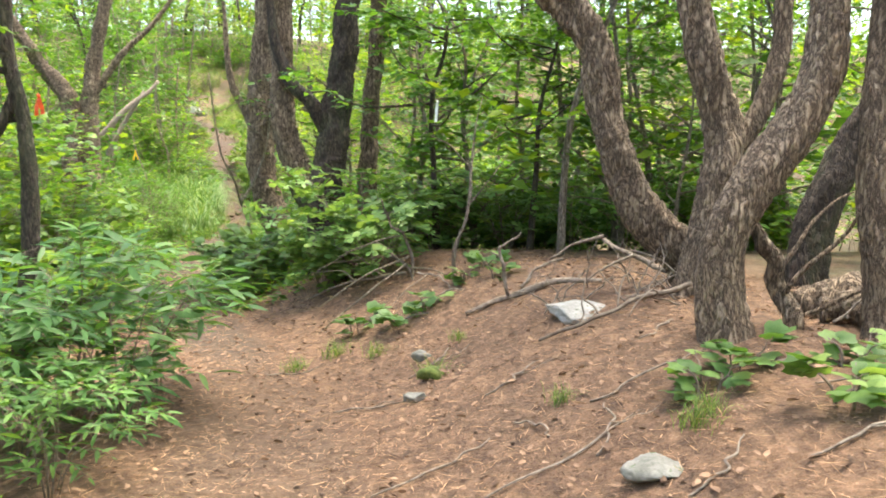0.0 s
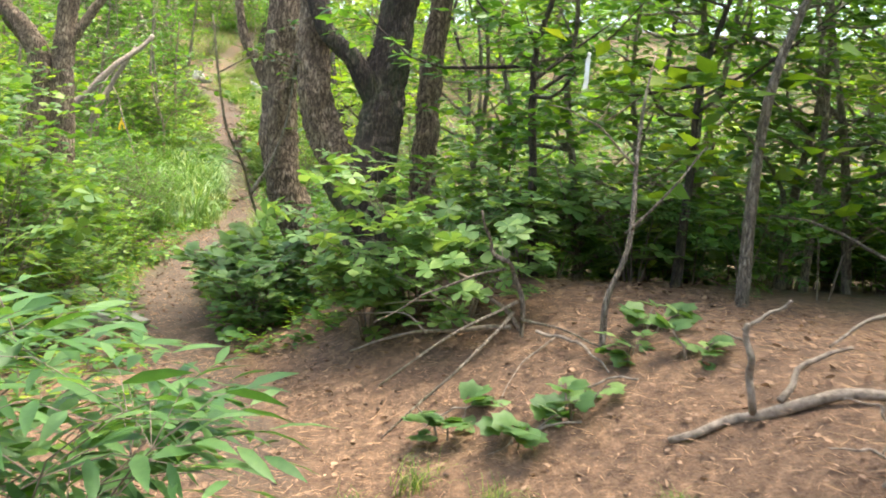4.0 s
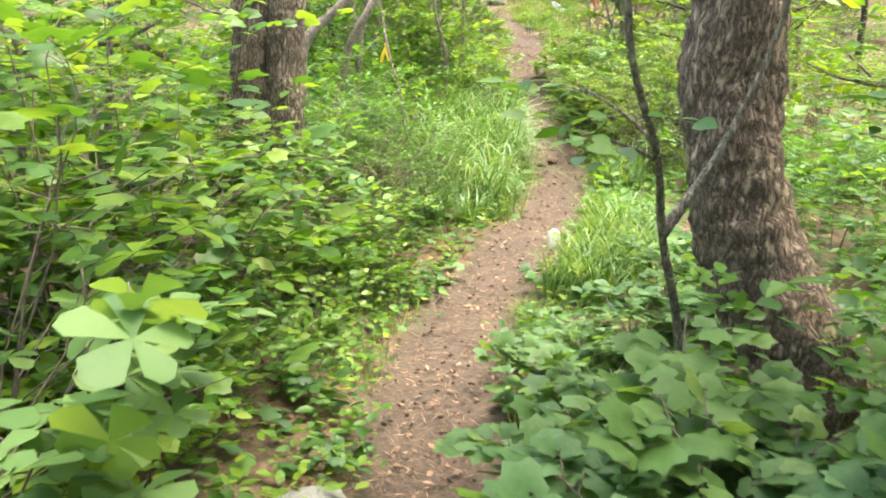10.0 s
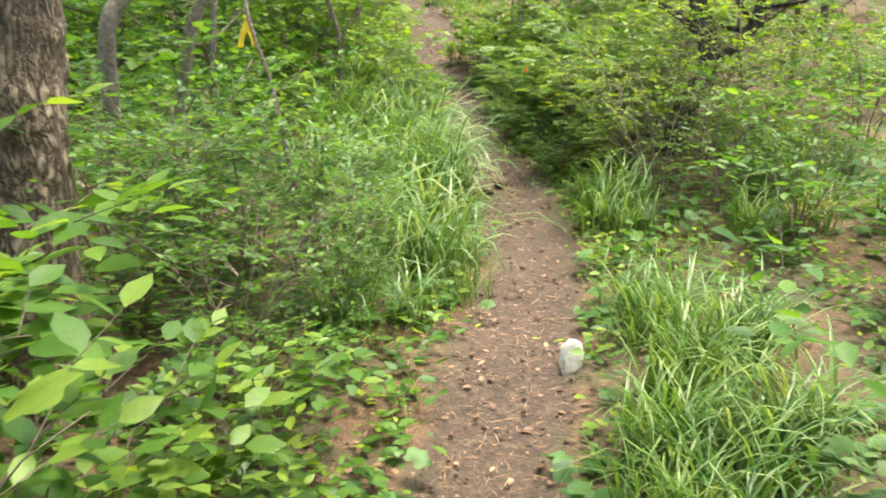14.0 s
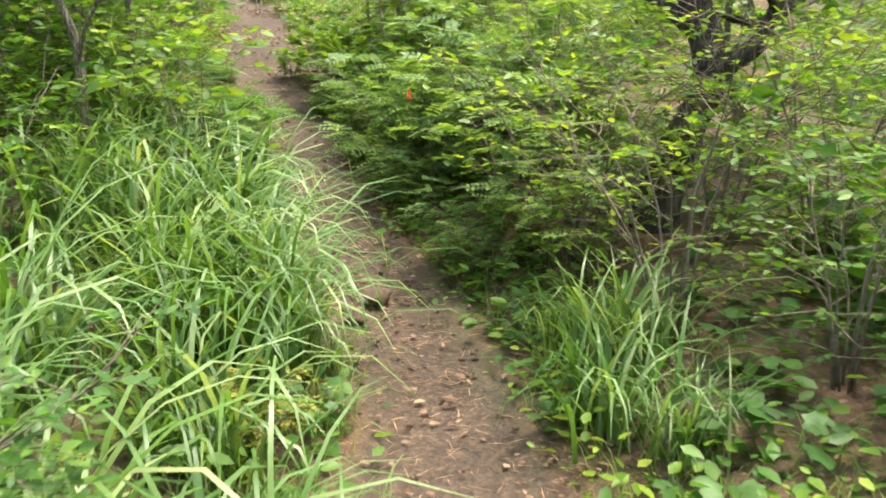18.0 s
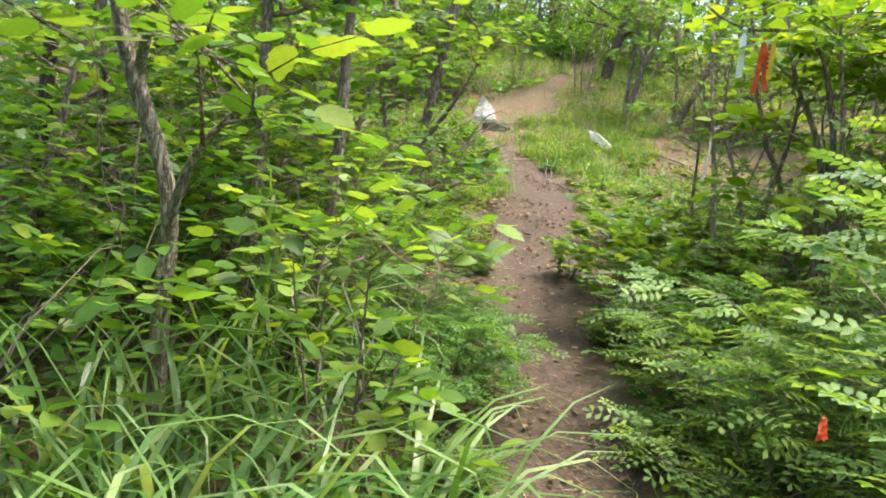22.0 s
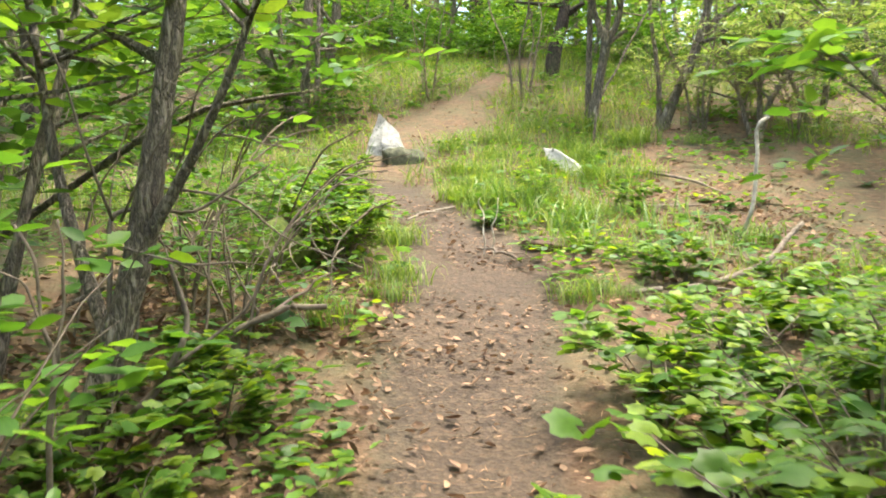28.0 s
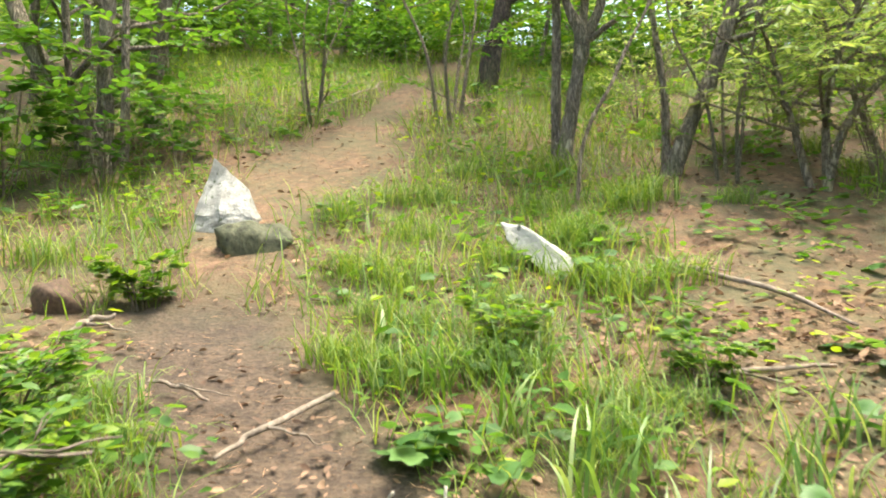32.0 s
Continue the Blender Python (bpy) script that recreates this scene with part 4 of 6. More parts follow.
tussocks("upright clump of broad grass blades in the clearing", 16, .42, .3, .013, 1.2, GRASS, [(-5.95, 25.75, 1.0), (-5.75, 25.4, .9), (-6.2, 26.1, .8), (-5.4, 25.9, .8), (-6.5, 26.3, .9), (-6.75, 26.6, .8), (-5.2, 26.3, .8)], 99, "clearing clumps")


def meadow():
    """Thin short grass over the clearing and along the verge, too fine to count."""
    rs = np.random.RandomState(101)
    pos, ln = [], []
    for i in range(74000):
        y = rs.uniform(24.8, 36.0)
        x = rs.uniform(-11, -2.5)
        u = lateral(x, y)
        cover = noise.noise(Vector((x * .7, y * .7, 5))) + .35 * noise.noise(Vector((x * 2.2, y * 2.2, 2)))
        if cover < (-.25 if y > 29.5 else -.06 if u > .4 or y > 26.6 else .1) + rs.uniform(-.2, .2) or (abs(u) < (.4 if y < 26.9 else .2) and (y < 26.9 or cover < .1)) or (u > 1.6 + .25 * (y - 25) and cover < .34):
            continue
        pos.append((x, y, ground(x, y) - .01))
        ln.append(rs.uniform(.07, .26))
    for i in range(9000):
        y = rs.uniform(10.4, 19.5)
        u = rs.choice((-1, 1)) * rs.uniform(.33, 1.1)
        x = knots(PATH_X, y) + u
        if noise.noise(Vector((x * 1.1, y * 1.1, 7))) < -.05:
            continue
        pos.append((x, y, ground(x, y) - .01))
        ln.append(rs.uniform(.06, .2))
    pos, ln = np.array(pos), np.array(ln)
    a = rs.uniform(0, 2 * math.pi, len(pos))
    lean = rs.uniform(.1, .8, len(pos))
    axis = np.column_stack([np.cos(a) * lean, np.sin(a) * lean, np.ones(len(pos))])
    nrm = np.column_stack([-np.cos(a), -np.sin(a), lean]) + rs.normal(0, .2, (len(pos), 3))
    shape = (np.array([(-.015, 0, 0), (.015, 0, 0), (-.012, .55, -.1), (.012, .55, -.1), (0, 1, -.42)]), np.array([(0, 1, 3), (0, 3, 2), (2, 3, 4)]))
    v, f = place(shape, pos, axis, nrm, ln)
    tagged(put("short_grass", raw_mesh("short_grass", v, f, SEDGE)), "thin short grass over the clearing and trail verge", "grass", kind="stuff")


meadow()


# ---- small trees of the understorey ----
def make_tree(seed, height, spread, lean, mat, bark, leaf, size, label, low=.1, name="broadleaf_tree", limbs=9, twig=8, per=7, trunks=1, thick=.035):
    rs = np.random.RandomState(seed)
    t = thing(name, label, "tree", "understorey trees")
    side_all = []
    for k in range(trunks):
        a = rs.uniform(0, 2 * math.pi)
        off = np.array([math.cos(a), math.sin(a), 0]) * (0 if trunks == 1 else .12)
        ln = np.array([math.cos(a), math.sin(a)]) * lean * rs.uniform(.5, 1.1)
        h = height * (1 if k == 0 else rs.uniform(.7, .95))
        w = rs.normal(0, .06 * h, (4, 2))
        line = [(off[0], off[1], -.1, thick * 1.25)]
        for j, s in enumerate((.25, .5, .75, 1.0)):
            line.append((off[0] + ln[0] * s + w[j, 0] * s, off[1] + ln[1] * s + w[j, 1] * s, h * s, thick * (1.05 - .85 * s)))
        v, q, c = tube(line, 22, 9, thick * .1, seed + k)
        put("trunk", raw_mesh("trunk", v, [q, c], bark), t)
        c = smooth_line(line, 30)
        for i in range(limbs):
            lines = []
            s = rs.uniform(low, 1.0)
            p = c[int(s * 29)]
            az = rs.uniform(0, 2 * math.pi)
            d = np.array([math.cos(az), math.sin(az), rs.uniform(.15, .8)])
            r = spread * rs.uniform(.45, 1.0) * (1.2 - .55 * s)
            e = p[:3] + d * r
            m = p[:3] + d * r * .5 + rs.normal(0, .08 * r, 3) + np.array([0, 0, -.05 * r])
            limb = [(*p[:3], p[3] * .55 + .002), (*m, p[3] * .35 + .002), (*e, .002)]
            lines.append(tube(limb, 6, 4))
            lc = smooth_line(limb, 12)
            for j in range(twig):
                b = lc[rs.randint(3, 12)]
                az2 = az + rs.normal(0, 1.1)
                tl = rs.uniform(.2, .5) * r * .6 + .12
                te = b[:3] + np.array([math.cos(az2), math.sin(az2), rs.uniform(-.25, .35)]) * tl
                tw = [(*b[:3], .003), (*((b[:3] + te) / 2 + np.array([0, 0, .05 * tl])), .002), (*te, .001)]
                side_all.append(tw)
                if j % 2 == 0:
                    lines.append(tube(tw, 3, 3))
            v, f = join(lines)
            put("limb", raw_mesh("limb", v, f, bark), t)
    v, f = leaves_on(rs, side_all, leaf, size, per, .35)
    put("crown", raw_mesh("crown", v, f, mat), t)
    return t


TREES = {
    "dark": make_tree(201, 3.6, 1.3, .5, LEAF_DARK, BARK_GREY, OVATE_FAR, .10, "slender broadleaf tree with dark green leaves", limbs=15, twig=9, per=7),
    "mid": make_tree(202, 4.2, 1.5, .7, LEAF_MID, BARK_GREY, OVATE_FAR, .10, "slender broadleaf tree with mid-green layered leaves", limbs=15, twig=9, per=7),
    "fresh": make_tree(203, 3.8, 1.5, .6, LEAF_FRESH, BARK_GREY, OVATE_FAR, .10, "slender broadleaf tree with sunlit yellow-green leaves", limbs=15, twig=9, per=7),
    "clump": make_tree(204, 3.4, 1.2, .7, LEAF_MID, BARK_GREY, OVATE_FAR, .08, "clump of thin grey stems with mid-green leaves", limbs=5, twig=7, per=9, trunks=4, thick=.022),
    "dense": make_tree(206, 2.9, 1.25, .4, LEAF_MID, BARK_GREY, OVATE_FAR, .105, "bushy broadleaf tree dense with green leaves", low=.06, limbs=19, twig=10, per=7),
    # added tree: its high crown, out of view, blocks sun from the floor
    "shade_tree": make_tree(209, 5.0, 1.9, .9, LEAF_MID, BARK_GREY, OVATE_FAR, .115, "thin-stemmed tree with a high layered green crown, added for shade", low=.52, limbs=17, twig=10, per=7, thick=.032),
    # leaf colour paled to stand in for misty light in the distance
    "silver_haze": make_tree(207, 3.8, 1.5, .7, LEAF_SILVER_HAZE, BARK_GREY, OVATE_FAR, .095, "slender tree with grey-green leaves paled as haze above the clearing", limbs=14, twig=9, per=7),
    "overhang": make_tree(208, 3.0, 1.35, .4, LEAF_MID, BARK_DARK, OVATE_FAR, .1, "spreading tree hanging its green leaves over the bank", low=.42, limbs=18, twig=10, per=7),
    "wood": make_tree(211, 4.0, 1.5, .6, LEAF_MID, BARK_GREY, DIAMOND, .15, "slender woodland tree with mid-green leaves", limbs=12, twig=8, per=6),
    "wood_light": make_tree(212, 3.8, 1.5, .6, LEAF_FRESH, BARK_GREY, DIAMOND, .15, "slender woodland tree with light green leaves", limbs=12, twig=8, per=6),
    "tall": make_tree(205, 6.5, 1.8, .8, LEAF_MID, BARK_DARK, DIAMOND, .15, "taller dark-stemmed tree with a leafy crown", low=.4, limbs=16, twig=10, per=7, thick=.06),
}
first = dict.fromkeys(TREES, True)


def tree_at(kind, x, y, s=1.0, turn=None, tilt=0.0):
    turn = rg.uniform(0, 360) if turn is None else turn
    m = pose(x, y, ground(x, y) - .02, tilt, 0, turn) @ Matrix.Scale(s, 4)
    if first[kind]:
        first[kind] = False
        TREES[kind].matrix_basis = pose(x, y, ground(x, y) - .02, tilt, 0, turn)
        return TREES[kind]
    return copy_thing(TREES[kind], m)


# the first three are added only to shade the bank and trail
for args in [("shade_tree", 1.0, 7.35, .75), ("shade_tree", 1.7, 8.2, .8), ("shade_tree", -7.9, 21.9, .75), ("dense", .35, 9.0), ("dense", -.35, 9.6, .95), ("dense", 1.7, 8.6, 1.0), ("overhang", -.05, 8.35, 1.0), ("overhang", .8, 8.0, .9), ("mid", 1.3, 9.6, .9), ("dense", 2.6, 7.9, .9), ("dark", 2.5, 9.6, 1.0), ("mid", 1.5, 10.4, 1.1), ("dark", 3.2, 9.2, 1.0), ("mid", 3.6, 7.0, .7), ("dark", .75, 9.6, 1.0), ("mid", 2.1, 8.4, .9), ("dark", -.35, 10.6, 1.0), ("mid", 1.9, 7.2, .55), ("fresh", 3.4, 8.2, 1.0), ("fresh", 4.3, 7.2, .9), ("fresh", 3.0, 10.5, 1.1), ("mid", 4.8, 9.4, 1.1),
             ("mid", -4.2, 7.2, .6), ("fresh", -4.8, 8.4, .8), ("mid", -6.0, 9.4, .9), ("fresh", -5.8, 11.2, .75), ("mid", -6.6, 12.6, 1.0), ("fresh", -4.2, 5.6, .7), ("mid", -5.4, 6.6, .9),
             ("fresh", -1.3, 11.8, .8), ("mid", -.4, 13.2, 1.0), ("fresh", -7.0, 15.6, 1.0), ("mid", -6.6, 17.2, 1.0), ("mid", -7.3, 19.2, .8), ("dark", -7.9, 20.2, .9), ("dark", -8.6, 19.0, 1.0), ("mid", -8.9, 22.6, .9),
             ("fresh", -2.0, 18.9, .8), ("mid", -1.4, 20.2, 1.0), ("fresh", -2.6, 21.4, .9), ("mid", -8.5, 21.1, .9), ("dark", -8.1, 22.2, .8), ("dark", -8.2, 21.8, 1.0), ("mid", -8.0, 23.2, 1.0), ("clump", -7.6, 22.6, .9),
             ("clump", -4.1, 21.5, .75), ("clump", -4.45, 22.1, .6), ("fresh", -3.5, 22.4, .75), ("fresh", -2.7, 23.2, .9), ("mid", -2.6, 24.4, 1.0), ("fresh", -3.6, 25.2, .8), 
             ("silver_haze", -9.6, 35.4, 1.2), ("silver_haze", -7.2, 36.2, 1.2), ("fresh", -5.4, 36.6, 1.2), ("silver_haze", -3.9, 35.6, 1.1), ("tall", -8.6, 37.6, 1.0), ("tall", -6.3, 38.2, 1.1), ("tall", -4.4, 38.0, 1.0), ("silver_haze", -11.6, 34.2, 1.1), ("fresh", -1.6, 34.4, 1.1), ("silver_haze", -.8, 31.0, 1.1), ("tall", -11.0, 37.2, 1.0), ("tall", -2.3, 37.4, 1.0), ("fresh", -6.6, 33.0, .7), ("silver_haze", -10.2, 33.6, .8), ("clump", -7.15, 30.45, .7), ("clump", -5.1, 29.4, .6), ("silver_haze", -9.0, 33.5, 1.0), ("silver_haze", -8.0, 35, 1.1), ("silver_haze", -6.2, 34.5, 1.0), ("fresh", -4.8, 33.6, 1.0), ("dark", -10.5, 32, 1.0), ("silver_haze", -11, 30.5, 1.0), ("dark", -11.2, 28, 1.0), ("silver_haze", -10.8, 26.5, 1.0), ("fresh", -3, 31.6, 1.0), ("silver_haze", -2.6, 29, 1.0), ("fresh", -2.4, 27.5, .9), ("silver_haze", -3.2, 33.5, 1.0), ("clump", -8.3, 30.4, .6), ("tall", -9.9, 25.6, .8), ("dark", -9.2, 24.4, .8)]:
    tree_at(*args)


def shaped_tree(x, y, stems, label, bark, leaf_mat, leaf, size, seed, limbs=5, start=.45, reach=.6, per=7, twig=6, name="broadleaf_tree"):
    """A tree with its own trunk lines (dx, dy, dz, radius); limbs and leaves grow on the upper part."""
    rs = np.random.RandomState(seed)
    t = thing(name, label, "tree", at=pose(x, y, ground(x, y)))
    twigs = []
    for i, s in enumerate(stems):
        s = [(s[0][0], s[0][1], s[0][2] - (.1 if s[0][2] == 0 else 0), s[0][3] * 1.15)] + list(s[1:])
        v, q, c = tube(s, 34, 14, s[0][3] * .09, seed + i)
        put("trunk", raw_mesh("trunk", v, [q, c], bark), t)
        c = smooth_line(s, 30)
        for k in range(limbs):
            f = rs.uniform(start, 1)
            p = c[int(f * 29)]
            az = rs.uniform(0, 2 * math.pi)
            d = np.array([math.cos(az), math.sin(az), rs.uniform(.1, .7)])
            r = reach * rs.uniform(.5, 1.1)
            limb = [(*p[:3], p[3] * .5 + .002), (*(p[:3] + d * r * .5 + rs.normal(0, .06 * r, 3)), p[3] * .3 + .002), (*(p[:3] + d * r), .002)]
            lines = [tube(limb, 7, 5)]
            lc = smooth_line(limb, 12)
            for j in range(twig):
                b = lc[rs.randint(4, 12)][:3]
                a2 = az + rs.normal(0, 1.1)
                e = b + np.array([math.cos(a2), math.sin(a2), rs.uniform(-.3, .3)]) * rs.uniform(.15, .4)
                tw = [(*b, .003), (*((b + e) / 2 + np.array([0, 0, .02])), .002), (*e, .001)]
                twigs.append(tw)
                lines.append(tube(tw, 3, 3))
            v, f2 = join(lines)
            put("limb", raw_mesh("limb", v, f2, bark), t)
    v, f = leaves_on(rs, twigs, leaf, size, per, .35)
    put("crown", raw_mesh("crown", v, f, leaf_mat), t)
    return t


shaped_tree(-2.55, 5.1, [[(0, 0, 0, .062), (.02, 0, .5, .055), (.1, 0, 1.1, .05), (.08, 0, 1.7, .045), (.0, 0, 2.3, .04), (.05, .1, 3.6, .02)], [(.05, 0, 1.9, .035), (-.1, -.05, 1.65, .03), (-.05, -.1, 2.2, .025), (.1, -.1, 2.8, .015)]], "slim dark tree hung with leaves beside the trail", BARK_DARK, LEAF_FRESH, OVATE, .08, 501, 6, .55, .7)
shaped_tree(-2.28, 10.5, [[(0, 0, 0, .017), (-.02, -.15, .45, .015), (-.1, -.38, .88, .014), (-.12, -.6, 1.15, .012), (-.2, -.9, 1.5, .010), (-.25, -1.1, 2.3, .008)], [(-.1, -.38, .88, .018), (.05, -.3, 1.15, .014), (.2, -.25, 1.6, .01), (.25, -.2, 2.3, .006)]], "crooked thin sapling beside the thick pine", BARK_PALE, LEAF_MID, OVATE, .085, 502, 4, .6, .45, 4, 4)
shaped_tree(-2.75, 18.05, [[(-.05, 0, 0, .125), (.07, .05, .35, .105), (.25, .1, .75, .09), (.15, .2, 1.2, .075), (.0, .3, 1.8, .05), (-.1, .4, 2.8, .03)], [(.25, .1, .75, .06), (.55, .15, 1.0, .05), (.75, .25, 1.6, .03)]], "dark leaning trunk among yellow-green leaves", BARK_DARK, LEAF_FRESH, OVATE_FAR, .075, 503, 9, .5, .9, 8, 8)
shaped_tree(-5.78, 18.32, [[(0, 0, 0, .03), (-.02, -.05, .5, .026), (-.04, -.06, .9, .024), (-.16, -.22, 1.42, .022), (-.2, -.25, 2.1, .018), (-.1, -.2, 3.0, .012)], [(-.04, -.06, .75, .016), (.1, -.15, 1.0, .012), (.3, -.2, 1.18, .007)], [(-.12, -.15, 1.2, .014), (.05, -.3, 1.4, .01), (.25, -.4, 1.55, .005)]], "grey-stemmed tree with broad toothed leaves over the grass", BARK_PALE, LEAF_SUN, TOOTHED, .1, 512, 3, .5, .42, 4, 4)
shaped_tree(-3.75, 21.2, [[(0, 0, 0, .022), (-.1, 0, .6, .02), (-.2, 0, 1.1, .017), (-.4, .02, 1.6, .013), (-.5, .05, 2.3, .007)], [(-.1, 0, .6, .012), (.1, -.1, 1.0, .010), (.3, -.15, 1.6, .005)]], "slanting sapling with fresh light green leaves", BARK_PALE, LEAF_FRESH, OVATE, .1, 514, 9, .3, .55, 7, 7)
shaped_tree(-3.85, 20.75, [[(0, 0, 0, .018), (.04, 0, .5, .016), (.0, -.05, 1.0, .013), (-.1, -.05, 1.7, .007)]], "thin sapling with large light green leaves", BARK_PALE, LEAF_FRESH, TOOTHED, .1, 515, 10, .35, .45, 6, 6)
shaped_tree(-6.35, 19.55, [[(0, 0, 0, .03), (.02, 0, .7, .026), (-.03, 0, 1.4, .024), (-.12, .05, 2.2, .02), (-.1, .1, 3.2, .01)], [(.25, .2, 0, .03), (.3, .2, .8, .027), (.28, .2, 1.6, .023), (.35, .2, 2.6, .015)]], "two slim grey stems in the dark growth", BARK_GREY, LEAF_MID, OVATE, .09, 513, 6, .5, .6, 6, 6)
shaped_tree(-6.95, 22.46, [[(0, 0, 0, .052), (.11, .02, .32, .046), (.2, .03, .63, .042), (.25, .03, .92, .04), (.29, .04, 1.21, .038), (.33, .05, 1.55, .035), (.45, .0, 2.4, .025), (.6, -.1, 3.4, .012)], [(.2, .03, .6, .02), (.5, -.05, 1.0, .014), (.75, -.1, 1.5, .008)], [(.1, .02, .3, .022), (-.15, .1, .8, .018), (-.3, .1, 1.5, .012)]], "slanting brown trunk with bare lower twigs", BARK_GREY, LEAF_SUN, TOOTHED, .08, 504, 7, .55, .6, 5, 6)
shaped_tree(-9.28, 28.77, [[(0, 0, 0, .07), (-.1, 0, .4, .062), (-.5, -.05, 1.0, .055), (-.9, 0, 2.2, .04)], [(.05, .02, 0, .06), (.06, .02, .5, .055), (.1, 0, 1.1, .05), (.2, 0, 2.6, .035)], [(.16, .06, 0, .03), (.2, .05, .7, .028), (.22, .05, 1.8, .02)], [(-.12, .1, 0, .035), (-.25, .1, .6, .03), (-.3, .1, 1.8, .02)]], "clump of grey trunks at the clearing's edge", BARK_GREY, LEAF_MID, OVATE_FAR, .09, 505, 4, .4, .9, 8, 7)
shaped_tree(-9.35, 29.65, [[(0, 0, 0, .065), (.03, 0, .5, .06), (.12, 0, 1.1, .05), (.2, 0, 2.6, .035)]], "grey leaning trunk at the clearing's edge", BARK_GREY, LEAF_MID, OVATE_FAR, .09, 506, 6, .5, .9, 8, 7)
shaped_tree(-6.2, 29.38, [[(0, 0, 0, .056), (.06, 0, .3, .05), (.13, 0, .65, .048), (.16, 0, .9, .05), (.05, 0, 1.2, .03), (-.05, 0, 2.0, .02)], [(.16, 0, .85, .036), (.3, 0, 1.15, .03), (.42, 0, 1.9, .02)], [(.16, .02, .88, .03), (.2, .05, 1.4, .024), (.2, .1, 2.2, .014)], [(-.04, .05, 0, .034), (-.02, .05, .6, .032), (.0, .05, 1.5, .028), (.0, .1, 2.6, .016)]], "forked dark tree with a pale stem beside it", BARK_GREY, LEAF_MID, OVATE_FAR, .085, 507, 4, .55, .8, 8, 6)
shaped_tree(-5.5, 29.43, [[(0, 0, 0, .06), (.15, .02, .3, .055), (.33, .05, .7, .05), (.5, .1, 1.3, .042), (.62, .1, 2.3, .025)], [(.0, .02, 0, .03), (.0, 0, .5, .026), (-.08, 0, 1.2, .02), (-.1, 0, 2.0, .012)]], "dark trunk leaning over the clearing grass", BARK_GREY, LEAF_SILVER_HAZE, OVATE_FAR, .08, 508, 7, .4, .9, 9, 7)
shaped_tree(-7.0, 31.6, [[(0, 0, 0, .1), (.08, 0, .4, .09), (.2, 0, .9, .08), (.32, .1, 2.2, .06), (.3, .2, 4, .03)], [(.15, 0, .8, .04), (.45, 0, 1.0, .03), (.8, 0, 1.5, .018)]], "dark tree trunk above the clearing", BARK_DARK, LEAF_MID, OVATE_FAR, .10, 509, 6, .5, 1.1, 8, 8)
shaped_tree(-4.55, 29.3, [[(0, 0, 0, .03), (.15, 0, .4, .026), (.5, .05, .8, .02), (.9, .1, 1.0, .012)], [(.03, 0, 0, .028), (.05, 0, .6, .024), (.25, 0, 1.2, .016)], [(-.03, .05, 0, .026), (-.2, .05, .6, .02), (-.35, .1, 1.2, .012)]], "low spreading tree with silvery foliage at the clearing", BARK_GREY, LEAF_SILVER_HAZE, SLIM, .09, 510, 8, .3, .8, 10, 8)
shaped_tree(-3.9, 29.9, [[(0, 0, 0, .035), (.1, 0, .6, .03), (.2, .05, 1.3, .02), (.3, .1, 2.0, .012)], [(-.05, .05, 0, .03), (-.3, .05, .6, .024), (-.5, .1, 1.2, .014)]], "low tree with silvery foliage at the clearing", BARK_GREY, LEAF_SILVER_HAZE, SLIM, .09, 511, 9, .3, .9, 10, 8)


# ---- the woods around: random, kept off the trail and the two clearings ----
def open_ground(x, y, gap):
    u = lateral(x, y)
    if abs(u) < gap and -3 < y < 33:
        return True
    if y < 7.6 and u > -gap * .8 and x < 3.4:
        return True
    if 24.0 < y < 32.5 and -10.4 < x < -2.8:
        return True
    if 21.8 < y <= 24.0 and -8.2 < x < -3.6:
        return True
    return False


spots = []
rw = np.random.RandomState(300)
while len(spots) < 100:
    x, y = rw.uniform(-22, 13), rw.uniform(-8, 48)
    if open_ground(x, y, 2.6) or any((x - a) ** 2 + (y - b) ** 2 < 2.4 for a, b in spots):
        continue
    spots.append((x, y))
    tree_at(rw.choice(["wood", "wood", "wood_light", "clump", "tall", "tall"]), x, y, rw.uniform(.75, 1.25))


def undergrowth(name, label, kind, mat, count, gap, seed, area, size, height):
    """Waist-high growth filling the woods, joined as one mass."""
    rs = np.random.RandomState(seed)
    shape = {"o": OVATE_FAR, "d": DIAMOND, "p": PINNATE_FAR}[kind]
    vs, fs, o, n, stems = [], [], 0, 0, []
    while n < count:
        x, y = rs.uniform(area[0], area[1]), rs.uniform(area[2], area[3])
        if open_ground(x, y, gap):
            continue
        n += 1
        h = height * rs.uniform(.5, 1.25)
        main, side = grow(rs, h, h * .7, 4, 8)
        z = ground(x, y)
        v, f = leaves_on(rs, side, shape, size * rs.uniform(.8, 1.2), 3 if kind == "p" else 5, .35)
        vs.append(v + np.array([x, y, z]))
        fs.append(f + o)
        o += len(v)
        for l in main[:2]:
            stems.append(tube([(a + x, b + y, c + z, r) for a, b, c, r in l], 5, 3))
    top = put(name, raw_mesh(name, np.concatenate(vs), np.concatenate(fs), mat))
    tagged(top, label, "undergrowth", kind="stuff")
    v, f = join(stems)
    tagged(put("undergrowth_stems", raw_mesh("stems", v, f, TWIG)), "thin brown stems of the undergrowth", "undergrowth", kind="stuff")


